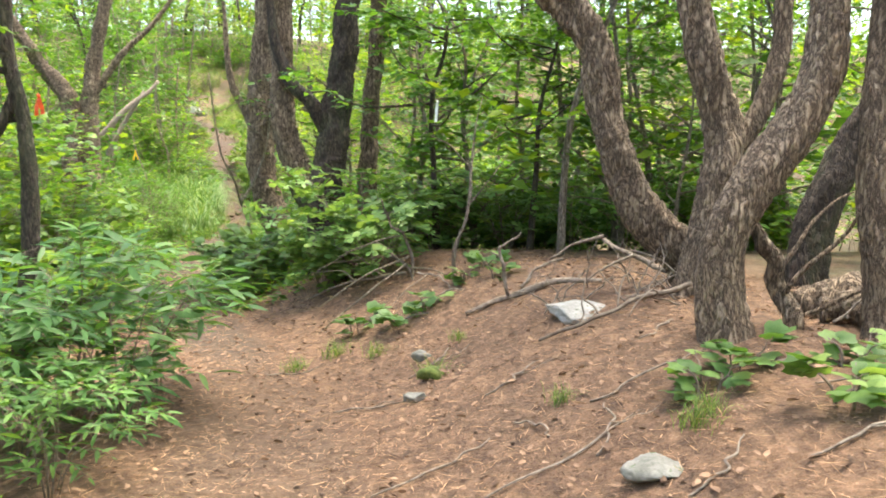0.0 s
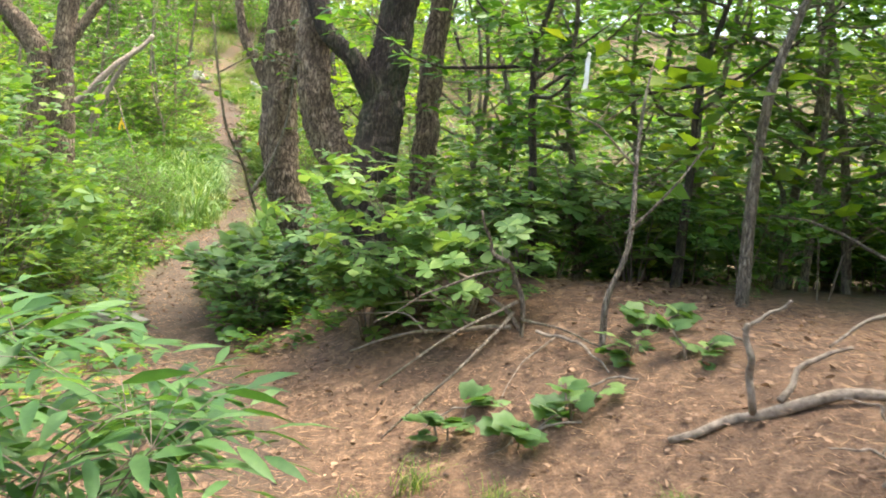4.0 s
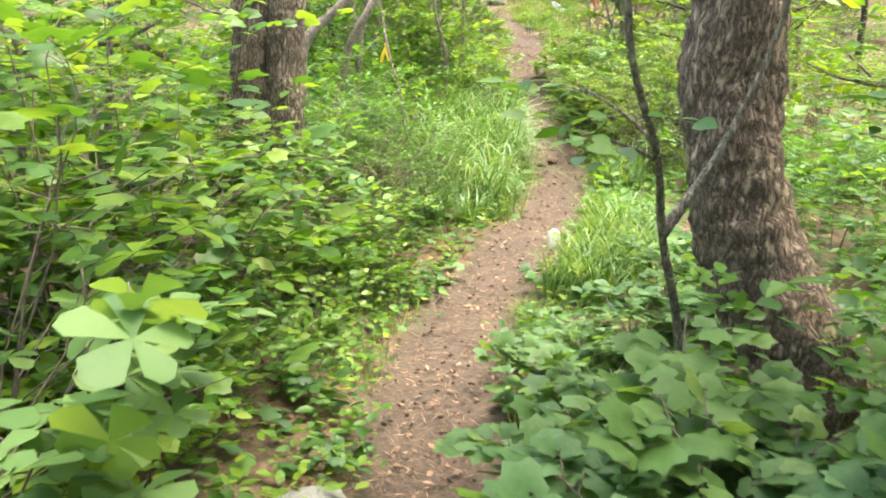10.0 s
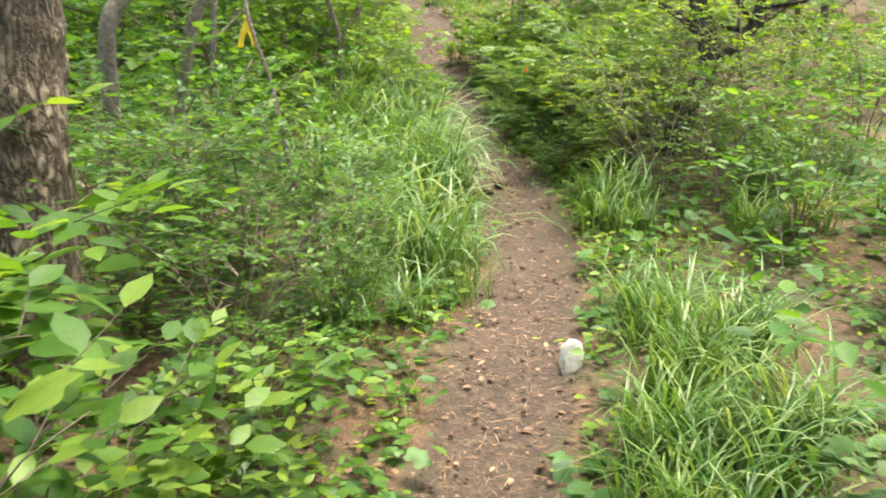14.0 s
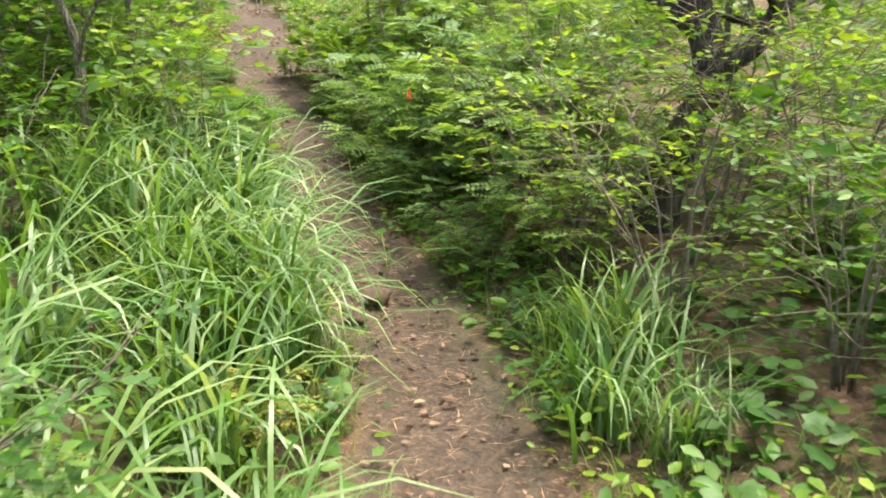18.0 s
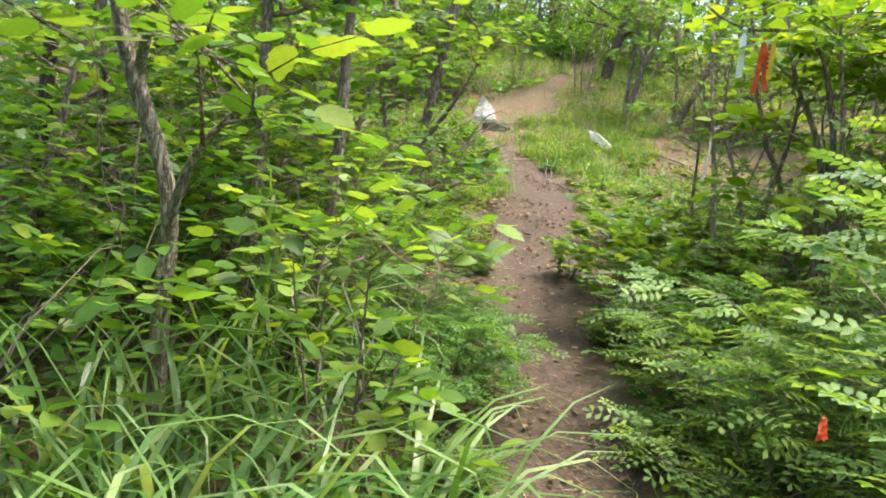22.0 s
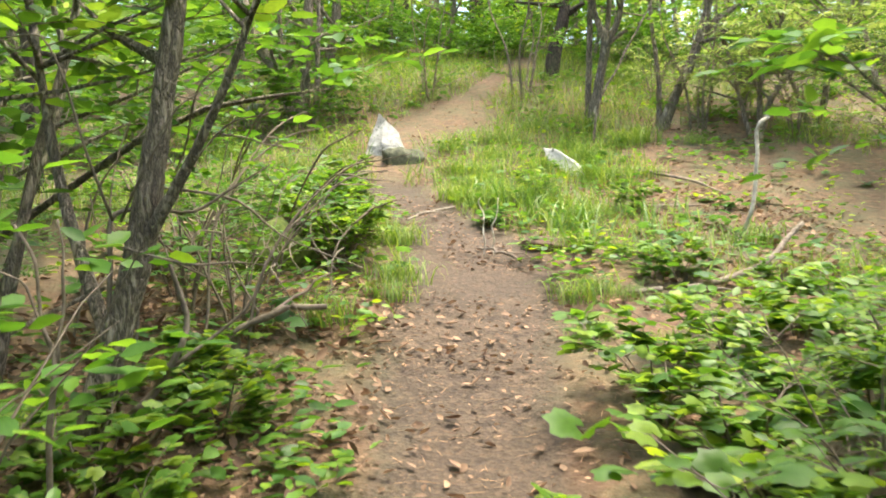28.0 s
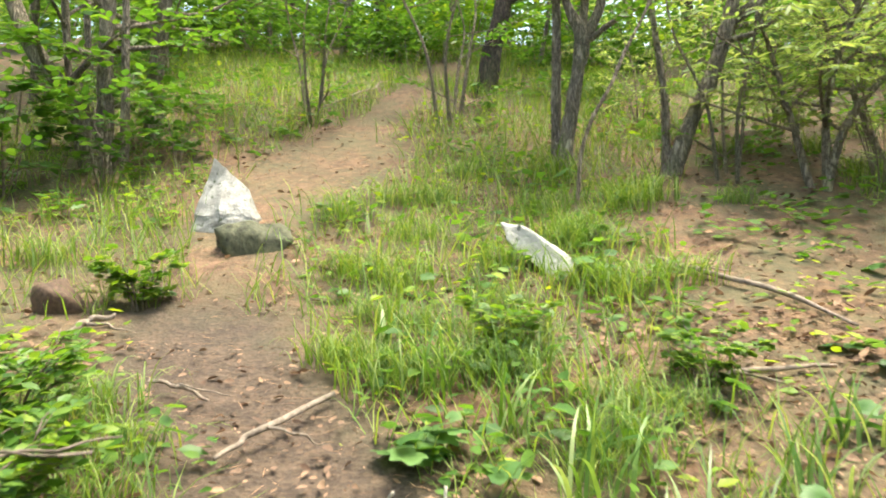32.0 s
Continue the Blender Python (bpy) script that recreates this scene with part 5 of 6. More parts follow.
undergrowth("undergrowth", "dense mid-green leafy undergrowth filling the woods", "o", LEAF_MID, 250, 1.05, 311, (-11, 6, 4, 34), .085, .85)
undergrowth("undergrowth", "sunlit yellow-green undergrowth filling the woods", "o", LEAF_SUN, 190, 1.75, 312, (-11, 6, 4, 36), .085, .85)
undergrowth("undergrowth", "mid-green leafy undergrowth behind the tall grass", "o", LEAF_MID, 60, 1.2, 317, (-10.5, -6.1, 17.6, 21.8), .085, 1.0)
undergrowth("undergrowth", "mid-green growth on the far side of the pines", "d", LEAF_MID, 90, 1.6, 319, (-13, -6.8, 11, 20), .13, 1.1)
undergrowth("undergrowth", "low green growth under the trees behind the bank", "d", LEAF_SUN, 90, .0, 320, (-.3, 4.5, 8.6, 12), .12, .7)
undergrowth("undergrowth", "green growth on the slope beside the clearing", "d", LEAF_MID, 70, .2, 321, (-16, -10.4, 24, 35), .12, .9)
undergrowth("undergrowth", "knee-high green growth on the slope above the clearing", "o", LEAF_MID, 120, .2, 318, (-12, -1, 32.5, 38), .085, .6)
undergrowth("undergrowth", "cool green feathery undergrowth", "p", LEAF_BLUE, 90, 1.9, 313, (-11, 3, 7, 34), .16, .7)
undergrowth("undergrowth", "mid-green undergrowth deeper in the woods", "d", LEAF_MID, 210, 2.4, 314, (-26, 18, -8, 52), .17, 1.7)
undergrowth("undergrowth", "dark green undergrowth deeper in the woods", "d", LEAF_DARK, 200, 2.4, 315, (-26, 18, -8, 52), .17, 1.9)
undergrowth("undergrowth", "sunlit undergrowth deeper in the woods", "d", LEAF_FRESH, 160, 3.0, 316, (-26, 18, 4, 52), .17, 2.2)


def ground_cover():
    """Low herbs and seedlings between the shrubs, too many to count."""
    rs = np.random.RandomState(330)
    for mat, shape, n, size, seed in ((LEAF_MID, OVATE_FAR, 15000, .06, 1), (LEAF_BLUE, LOBED, 2600, .075, 2), (LEAF_FRESH, OVATE_FAR, 8000, .05, 3)):
        pos = []
        while len(pos) < n:
            y = rs.uniform(7.0, 26.0)
            side = rs.choice((-1, 1))
            x = knots(PATH_X, y) + side * (.36 + 2.6 * rs.uniform() ** 1.3)
            if noise.noise(Vector((x * .9, y * .9, seed * 11))) < (-.12 if y < 20.8 else .2) or (y < 8.2 and side > 0):
                continue
            c = (x, y, ground(x, y))
            for k in range(7):
                pos.append((c[0] + rs.normal(0, .07), c[1] + rs.normal(0, .07), c[2] + abs(rs.normal(0, .07)) + .02))
        while len(pos) < n * 1.25:
            x, y = rs.uniform(-7, -2.0), rs.uniform(2.5, 9)
            if lateral(x, y) > -1.5:
                continue
            for k in range(7):
                pos.append((x + rs.normal(0, .08), y + rs.normal(0, .08), ground(x, y) + abs(rs.normal(0, .09)) + .02))
        while len(pos) < n * 1.6:
            x, y = rs.uniform(-10.5, -2.5), rs.uniform(23.5, 34)
            if abs(lateral(x, y)) < .4 or noise.noise(Vector((x * .9, y * .9, seed * 5 + 2))) < .0:
                continue
            for k in range(6):
                pos.append((x + rs.normal(0, .06), y + rs.normal(0, .06), ground(x, y) + abs(rs.normal(0, .05)) + .02))
        pos = np.array(pos)
        a = rs.uniform(0, 2 * math.pi, len(pos))
        v, f = place(shape, pos, np.column_stack([np.cos(a), np.sin(a), rs.uniform(-.2, .5, len(pos))]), jitter_up(rs, len(pos), .35), size * rs.uniform(.6, 1.5, len(pos)))
        tagged(put("ground_cover", raw_mesh("ground_cover", v, f, mat)), "low green herbs and seedlings under the shrubs", "undergrowth", kind="stuff")


ground_cover()


def far_woods():
    """A ring of leafy woodland too far off to count."""
    rs = np.random.RandomState(320)
    n = 22000
    a = rs.uniform(0, 2 * math.pi, n)
    r = 27 + 34 * rs.uniform(0, 1, n) ** 1.4
    x, y = -4 + r * np.cos(a), 16 + r * np.sin(a)
    z = np.array([ground_z(p, q) for p, q in zip(x, y)])
    lump = np.array([noise.noise(Vector((p * .22, q * .22, 1))) for p, q in zip(x, y)])
    z = z + rs.uniform(0, 1, n) ** .8 * (5.5 + 5 * lump + .08 * r)
    pos = np.column_stack([x, y, z])
    ax = rs.normal(0, 1, (n, 3))
    v, f = place(whorl_shape(DIAMOND, 3), pos, ax, jitter_up(rs, n, .5), rs.uniform(.3, .62, n))
    tagged(put("far_woods", raw_mesh("far_woods", v, f, LEAF_MID)), "far green woodland closing the view", "woods", kind="stuff")
    lines = []
    for i in range(150):
        b, d = rs.uniform(0, 2 * math.pi), rs.uniform(26, 50)
        p, q = -4 + d * math.cos(b), 16 + d * math.sin(b)
        g = ground_z(p, q)
        w = rs.normal(0, .4, 2)
        lines.append([(p, q, g - .2, .14), (p + w[0] * .5, q + w[1] * .5, g + 4, .11), (p + w[0], q + w[1], g + 9, .05)])
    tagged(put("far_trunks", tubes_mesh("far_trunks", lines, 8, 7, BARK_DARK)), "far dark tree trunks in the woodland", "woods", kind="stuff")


far_woods()


# ---- stones, dead wood, litter and ribbons ----
def stone(name, label, x, y, size, mat, seed, tall=1.0, flat=False, tilt=(0, 0, 0), sink=.25, group=""):
    """Weathered boulder: a cut and roughened block."""
    bm = bmesh.new()
    bmesh.ops.create_icosphere(bm, subdivisions=4 if max(size) > .25 else 3, radius=1.0)
    rs = np.random.RandomState(seed)
    cuts = [(Vector(rs.normal(0, 1, 3)).normalized(), rs.uniform(.5, .8)) for i in range(10)]
    for v in bm.verts:
        for n, d in cuts:
            k = v.co.dot(n) - d
            if k > 0:
                v.co -= n * k
        p = v.co * 1.7 + Vector((seed, 0, 0))
        v.co *= 1 + .15 * noise.noise(p) + .08 * noise.noise(p * 3.7) + .035 * noise.noise(p * 9)
    bm.transform(Matrix.Diagonal((size[0] / 2, size[1] / 2, size[2] / 2, 1)))
    me = bpy.data.meshes.new(name)
    bm.to_mesh(me)
    bm.free()
    for p in me.polygons:
        p.use_smooth = True
    me.materials.append(mat)
    z = ground(x, y) + size[2] * (.5 - sink)
    return tagged(put(name, me, at=pose(x, y, z, *tilt)), label, "stone", group)


def standing_stone(name, label, x, y, foot, ridge, height, seed, turn):
    """Pale broken stone: a foot outline drawn up to a short crooked ridge, with chipped faces."""
    bm = bmesh.new()
    near = [min(range(len(ridge)), key=lambda k: (ridge[k][0] - a) ** 2 + .3 * (ridge[k][1] - b) ** 2) for a, b in foot]
    low = [bm.verts.new((a, b, -.08)) for a, b in foot]
    mid = [bm.verts.new((a + (ridge[k][0] - a) * .12, b + (ridge[k][1] - b) * .12, height * ridge[k][2] * .16)) for (a, b), k in zip(foot, near)]
    top = [bm.verts.new((a, b, height * c)) for a, b, c in ridge]
    n = len(foot)
    for i in range(n):
        bm.faces.new((low[i], low[(i + 1) % n], mid[(i + 1) % n], mid[i]))
    for i in range(n):
        p, q = near[i], near[(i + 1) % n]
        bm.faces.new((mid[i], mid[(i + 1) % n], top[q]))
        if p != q:
            bm.faces.new((mid[i], top[q], top[p]))
    bmesh.ops.triangulate(bm, faces=bm.faces[:])
    bmesh.ops.subdivide_edges(bm, edges=bm.edges[:], cuts=7, use_grid_fill=True)
    for v in bm.verts:
        p = v.co * 6 + Vector((seed, 0, 0))
        v.co += (noise.noise_vector(p) * .022 + noise.noise_vector(p * 3) * .010 + noise.noise_vector(p * 8) * .004) * min(1, height * 2.5)
    bmesh.ops.recalc_face_normals(bm, faces=bm.faces[:])
    me = bpy.data.meshes.new(name)
    bm.to_mesh(me)
    bm.free()
    me.materials.append(STONE_WHITE)
    return tagged(put(name, me, at=pose(x, y, ground(x, y), 0, 0, turn)), label, "stone")


standing_stone("standing_stone", "pale pointed granite stone standing in clearing grass", -8.0, 28.0, ((-.17, -.09), (.0, -.14), (.17, -.08), (.2, .07), (.02, .12), (-.14, .08)), ((-.06, .0, 1.0), (.0, .01, .86), (.13, .01, .5)), .37, 3, 10)
stone("lying_stone", "long pale lichen-spotted stone lying in the grass", -6.2, 27.72, (.62, .17, .16), STONE_SPOT, 8, tilt=(8, 36, -18), sink=.22)
stone("stone", "dark mossy stone leaning against the pale one", -7.74, 27.72, (.5, .36, .38), MOSS_DARK, 41, tilt=(0, 8, 0), sink=.55)
stone("stone", "pale stone under the trees past the clearing", -10.1, 29.3, (.3, .25, .22), STONE_WHITE, 43)
stone("stone", "flat pale stone slab half buried in needles", .76, 4.72, (.44, .36, .13), STONE_WHITE, 144, tilt=(6, -5, 20), sink=.4)
stone("stone", "grey-green stone sunk in the needle litter", .72, 2.75, (.26, .2, .10), STONE_GREY, 145, sink=.45)
stone("stone", "small grey stone in the needle litter", -.15, 4.4, (.14, .10, .09), STONE_GREY, 46)
stone("stone", "small mossy stone with a grass tuft", -.06, 4.72, (.17, .13, .1), MOSS, 47)
stone("stone", "small grey stone in the needle litter", -.12, 5.15, (.16, .10, .08), STONE_GREY, 48)
stone("stone", "pale mossy stone edging the trail", -3.3, 9.15, (.36, .26, .2), STONE_GREY, 49, sink=.35)
stone("stone", "pale flat stone edging the trail", -3.08, 9.22, (.42, .22, .14), STONE_GREY, 50, sink=.4)
stone("stone", "mossy stone beside the trail under leaves", -3.42, 9.75, (.3, .24, .18), STONE_GREY, 51, sink=.35)
# thin pale piece of unknown make, shaped with the stone builder
stone("stone", "small pale upright flat piece at the trail edge", -3.46, 14.06, (.12, .03, .19), PALE_PIECE, 52, tilt=(-10, 12, 0), sink=.18)
stone("stone", "dark stone sunk in the trail", -4.2, 17.6, (.2, .14, .1), CONE, 53, sink=.35)
stone("stone", "dark stone sunk in the trail", -4.28, 17.35, (.12, .09, .06), CONE, 54, sink=.35)


def stick(name, label, pts, mat, forks=(), category="branch", group="", rough=0.0):
    """Fallen wood lying on the ground: points (x, y, height above ground, radius)."""
    x0, y0 = pts[0][0], pts[0][1]
    z0 = ground(x0, y0)
    t = thing(name, label, category, group, at=pose(x0, y0, z0))

    def local(p):
        return (p[0] - x0, p[1] - y0, ground(p[0], p[1]) + p[2] - z0, p[3])
    big = max(p[3] for p in pts)
    jog = np.random.RandomState(int(abs(x0 * 100 + y0 * 37)))

    def crooked(line, n):
        out = smooth_line(np.array([local(p) for p in line]), n)
        out[1:, :3] += jog.normal(0, 1, (n - 1, 3)) * np.array([1, 1, .5]) * (.008 + out[1:, 3:] * .2)
        return out
    v, q, c = tube(crooked(pts, 9), 30, 9, big * .14, int(abs(x0 * 10)))
    put("limb", raw_mesh("limb", v, [q, c], mat), t)
    for f in forks:
        v, q, c = tube(crooked(f, 6), 14, 6, 0, 1)
        put("twig", raw_mesh("twig", v, [q, c], mat), t)
    return t


stick("fallen_branch", "pale dead branch with an upright stub on needles", [(.15, 5.55, .02, .012), (.42, 5.5, .03, .019), (.75, 5.42, .03, .02), (1.0, 5.3, .02, .014)], DEADWOOD, [[(.42, 5.5, .03, .014), (.40, 5.48, .22, .013), (.36, 5.46, .38, .009)], [(.5, 5.48, .05, .014), (.62, 5.55, .12, .01), (.78, 5.58, .14, .007)], [(.35, 5.47, .36, .008), (.48, 5.45, .42, .006)], [(.38, 5.48, .3, .006), (.3, 5.5, .36, .004)]])
stick("fallen_branch", "dead branch leaning on the pine roots", [(1.05, 5.6, .26, .012), (1.2, 5.35, .16, .015), (1.45, 5.05, .07, .016), (1.7, 4.8, .04, .012)], DEADWOOD, [[(1.05, 5.6, .28, .014), (.85, 5.62, .22, .008), (.72, 5.6, .14, .005)], [(1.2, 5.35, .18, .012), (1.0, 5.2, .12, .008), (.85, 5.15, .05, .005)], [(1.45, 5.05, .08, .014), (1.3, 4.8, .1, .009), (1.1, 4.6, .08, .005)], [(1.3, 5.2, .14, .01), (1.25, 5.1, .32, .006)]])
stick("fallen_branch", "thin dead twigs heaped beside the flat stone", [(.5, 4.42, .03, .008), (.75, 4.36, .05, .01), (1.0, 4.4, .06, .012), (1.3, 4.5, .1, .014)], TWIG, [[(.9, 4.38, .05, .007), (.95, 4.5, .16, .005), (1.02, 4.62, .2, .003)], [(.8, 4.38, .05, .006), (.74, 4.5, .14, .004), (.62, 4.6, .16, .002)], [(1.1, 4.42, .07, .007), (1.05, 4.3, .12, .005), (.9, 4.15, .06, .003)], [(1.05, 4.42, .06, .006), (1.18, 4.6, .2, .004), (1.2, 4.75, .3, .002)], [(.7, 4.37, .05, .005), (.78, 4.55, .22, .003)], [(.95, 4.4, .06, .005), (.84, 4.62, .24, .003)]])
for i, (a, b) in enumerate([((.15, 3.05), (.75, 3.2)), ((1.0, 3.3), (1.3, 3.25)), ((.75, 2.55), (.98, 2.75)), ((1.1, 2.5), (1.4, 2.6)), ((-.3, 3.4), (.2, 3.55)), ((.2, 4.05), (.45, 4.2)), ((.6, 3.45), (1.1, 3.55)), ((-.2, 4.9), (.05, 5.1)), ((.9, 3.9), (1.1, 4.1)), ((-.6, 4.6), (-.2, 4.5)), ((-1.2, 5.6), (-.8, 5.75)), ((-.9, 3.2), (-.5, 3.35)), ((1.3, 2.95), (1.75, 2.8)), ((.55, 3.0), (.65, 3.4)), ((.3, 3.6), (.42, 3.3))]):
    m = ((a[0] + b[0]) / 2 + .04, (a[1] + b[1]) / 2 - .03)
    stick("fallen_twig", "thin pale fallen twig on the needle litter", [(*a, .01, .004), (*m, .02, .005), (*b, .008, .0025)], DEADWOOD, [[(*m, .02, .003), (m[0] + .1, m[1] + .05 * (-1) ** i, .03, .002), (m[0] + .2, m[1] + .04, .01, .001)]] if i % 2 else (), group="fallen twigs")
rt = np.random.RandomState(77)
for i in range(16):
    x, y, an, ln = .75 + rt.uniform(-.35, .75), 4.75 + rt.uniform(-.4, .5), rt.uniform(0, 6.3), rt.uniform(.2, .5)
    dx, dy, h = math.cos(an) * ln, math.sin(an) * ln * .6, rt.uniform(.05, .3)
    stick("dead_twig", "thin dead twig in the heap round the flat stone", [(x, y, .0, .005), (x + dx * .5, y + dy * .5, h * .7, .004), (x + dx, y + dy, h, .0018)], DEADWOOD, [[(x + dx * .5, y + dy * .5, h * .7, .003), (x + dx * .6 + .08, y + dy * .4, h + .06, .0012)]], "twig", "dead twigs")
# bare shrub skeleton beside the azaleas
stick("bare_shrub", "bare grey shrub stem with crooked twigs", [(-.25, 7.0, -.05, .013), (-.28, 6.98, .3, .012), (-.42, 6.9, .55, .010), (-.5, 6.85, .8, .006)], BARK_GREY, [[(-.28, 6.98, .2, .01), (-.6, 6.7, .28, .007), (-.95, 6.55, .22, .004)], [(-.3, 6.97, .15, .01), (-.55, 6.5, .2, .007), (-.9, 6.2, .12, .004)], [(-.35, 6.95, .4, .009), (-.7, 6.8, .5, .006), (-1.0, 6.75, .46, .003)], [(-.26, 6.98, .1, .009), (-.1, 6.6, .12, .006), (.1, 6.3, .05, .004)]], "shrub")
stick("bare_shrub", "slim crooked shrub stem on the needle bank", [(.08, 6.5, -.05, .016), (.1, 6.52, .25, .015), (.2, 6.6, .6, .012), (.22, 6.7, .95, .009), (.3, 6.8, 1.3, .004)], BARK_GREY, [[(.17, 6.58, .5, .008), (.35, 6.5, .7, .005), (.5, 6.5, .85, .003)], [(.21, 6.66, .8, .007), (.0, 6.75, 1.05, .005), (-.2, 6.8, 1.2, .003)]], "shrub")
# pale broken poles leaning in the growth beyond the double pine
stick("dead_pole", "pale bare fallen trunk leaning in the growth", [(-6.3, 15.2, .6, .045), (-6.25, 15.1, 1.25, .05), (-5.9, 15.3, 1.62, .05), (-5.5, 15.6, 2.1, .045), (-5.2, 15.9, 2.5, .03)], DEADWOOD)
stick("dead_pole", "pale broken pole standing in the growth", [(-6.5, 16.2, -.1, .05), (-6.35, 16.2, .7, .045), (-6.1, 16.2, 1.5, .04), (-5.6, 16.3, 2.3, .03)], DEADWOOD)
stick("sapling", "thin leaning sapling with a yellow ribbon", [(-4.88, 14.5, -.05, .014), (-4.93, 14.55, .6, .012), (-5.25, 14.85, 1.25, .010), (-5.5, 15.1, 1.7, .007)], BARK_GREY, category="tree")
# saplings and leaning stems of the last stretch
stick("sapling", "slim pale sapling stem beside the trail", [(-4.42, 21.5, -.05, .016), (-4.44, 21.52, .5, .015), (-4.5, 21.56, 1.1, .013), (-4.58, 21.6, 1.7, .010), (-4.6, 21.6, 2.3, .006)], BARK_PALE, [[(-4.5, 21.56, 1.1, .008), (-4.64, 21.6, 1.4, .005), (-4.74, 21.6, 1.8, .003)], [(-4.54, 21.58, 1.4, .007), (-4.4, 21.5, 1.7, .005), (-4.3, 21.5, 2.1, .003)], [(-4.43, 21.51, .4, .008), (-4.25, 21.45, .6, .006), (-4.05, 21.4, .68, .003)]], "tree")
stick("sapling", "slim dark crooked sapling beside the trail", [(-4.0, 21.55, -.05, .02), (-4.03, 21.58, .5, .018), (-4.2, 21.6, 1.1, .015), (-4.34, 21.65, 1.6, .011), (-4.44, 21.7, 2.3, .007)], BARK_GREY, [[(-4.12, 21.6, .9, .01), (-4.2, 21.5, 1.1, .007), (-3.9, 21.4, 1.15, .004)]], "tree")
for i, (x, y, h, dx, dy) in enumerate([(-6.75, 23.1, .9, .5, .3), (-7.0, 23.2, 1.0, .2, .5), (-7.1, 22.9, 1.1, .55, .1), (-7.3, 23.6, .9, .5, .4), (-7.2, 24.6, .6, .45, .1), (-6.95, 23.7, .7, .4, .3), (-6.8, 24.0, .5, .2, .4), (-7.6, 23.2, 1.2, .5, .5)]):
    stick("bare_shrub", "bare arching grey twigs beside the trail", [(x, y, -.03, .007), (x + dx * .2 - .04, y + dy * .2, h * .5, .0055), (x + dx * .55, y + dy * .6 + .05, h * .85, .004), (x + dx * 1.1, y + dy * 1.0, h * .95, .0018)], TWIG, [[(x + dx * .3, y + dy * .3, h * .7, .004), (x + dx * .3 + .2, y + dy * .3 - .15, h * 1.0, .004), (x + dx * .3 + .35, y + dy * .3 - .2, h * 1.1, .002)], [(x + dx * .55, y + dy * .6 + .05, h * .85, .004), (x + dx * .9, y + dy * .6 + .25, h * .8, .002)], [(x + dx * .1, y + dy * .1, h * .3, .005), (x - .15, y + .1, h * .6, .003), (x - .2, y + .3, h * .9, .002)], [(x + dx * .2, y + dy * .2, h * .5, .004), (x + dx * .5, y - .2, h * .55, .003), (x + dx * .8, y - .3, h * .4, .0015)]], "shrub", "bare twigs")
for i, p in enumerate([
    [(-5.45, 24.6, .02, .012), (-5.1, 24.75, .04, .016), (-4.8, 24.95, .12, .016), (-4.6, 25.2, .28, .012)],
    [(-5.7, 27.92, .02, .009), (-5.52, 27.77, .03, .012), (-5.17, 27.49, .05, .012), (-4.95, 27.18, .03, .008)],
    [(-5.59, 26.58, .02, .011), (-5.48, 26.68, .03, .012), (-5.1, 26.85, .03, .006)],
    [(-7.0, 25.72, .015, .006), (-6.92, 25.9, .025, .010), (-6.79, 26.21, .015, .009)],
    [(-7.95, 26.42, .02, .012), (-7.92, 26.55, .04, .014), (-7.86, 26.68, .02, .008)],
    [(-7.44, 26.17, .015, .007), (-7.32, 26.14, .025, .008), (-7.2, 26.09, .015, .004)],
    [(-6.35, 25.15, .02, .007), (-6.2, 25.05, .03, .008), (-6.05, 24.95, .02, .005)],
    [(-8.35, 30.6, .03, .008), (-8.1, 31.1, .06, .009), (-7.95, 31.6, .08, .006)],
]):
    stick("fallen_branch", "weathered thin fallen branch on the clearing floor", p, DEADWOOD, [[(*p[1][:2], .03, p[1][3] * .6), (p[1][0] + .12, p[1][1] - .06, .05, p[1][3] * .4), (p[1][0] + .2, p[1][1] - .02, .02, .002)]], group="clearing branches")
for x, y in ((-6.32, 25.12), (-6.27, 25.16)):
    stick("grass_stalk", "two dry pale stalks standing in the trail", [(x, y, -.02, .004), (x + .005, y, .15, .0045), (x + .03 * (1 if x > -6.3 else -1), y, .33, .0035)], PALEWOOD, category="stalk")
stick("standing_pole", "bleached crooked pole standing in the clearing", [(-4.84, 26.05, -.05, .013), (-4.79, 26.07, .18, .014), (-4.77, 26.08, .45, .014), (-4.77, 26.1, .68, .013), (-4.69, 26.12, .8, .011)], PALEWOOD, [[(-4.83, 26.05, .05, .006), (-4.9, 26.0, .0, .004)], [(-4.7, 26.12, .79, .008), (-4.6, 26.14, .84, .004)]])
stick("standing_pole", "thin leaning stick in the clearing", [(-6.08, 28.5, -.05, .014), (-6.0, 28.55, .5, .012), (-5.75, 28.7, 1.0, .010), (-5.5, 28.9, 1.5, .006)], BARK_GREY)
stone("moss_mound", "dark mossy mound under the bare twigs", -7.35, 24.55, (.6, .5, .42), MOSS, 61, sink=.3)
stone("root_clod", "dark clod of earth and roots in the trail edge", -6.0, 25.35, (.34, .2, .12), CONE, 62, sink=.35)
stone("root_clod", "dark clod of earth and roots beside the trail", -8.2, 26.75, (.24, .2, .24), CONE, 63, sink=.4)
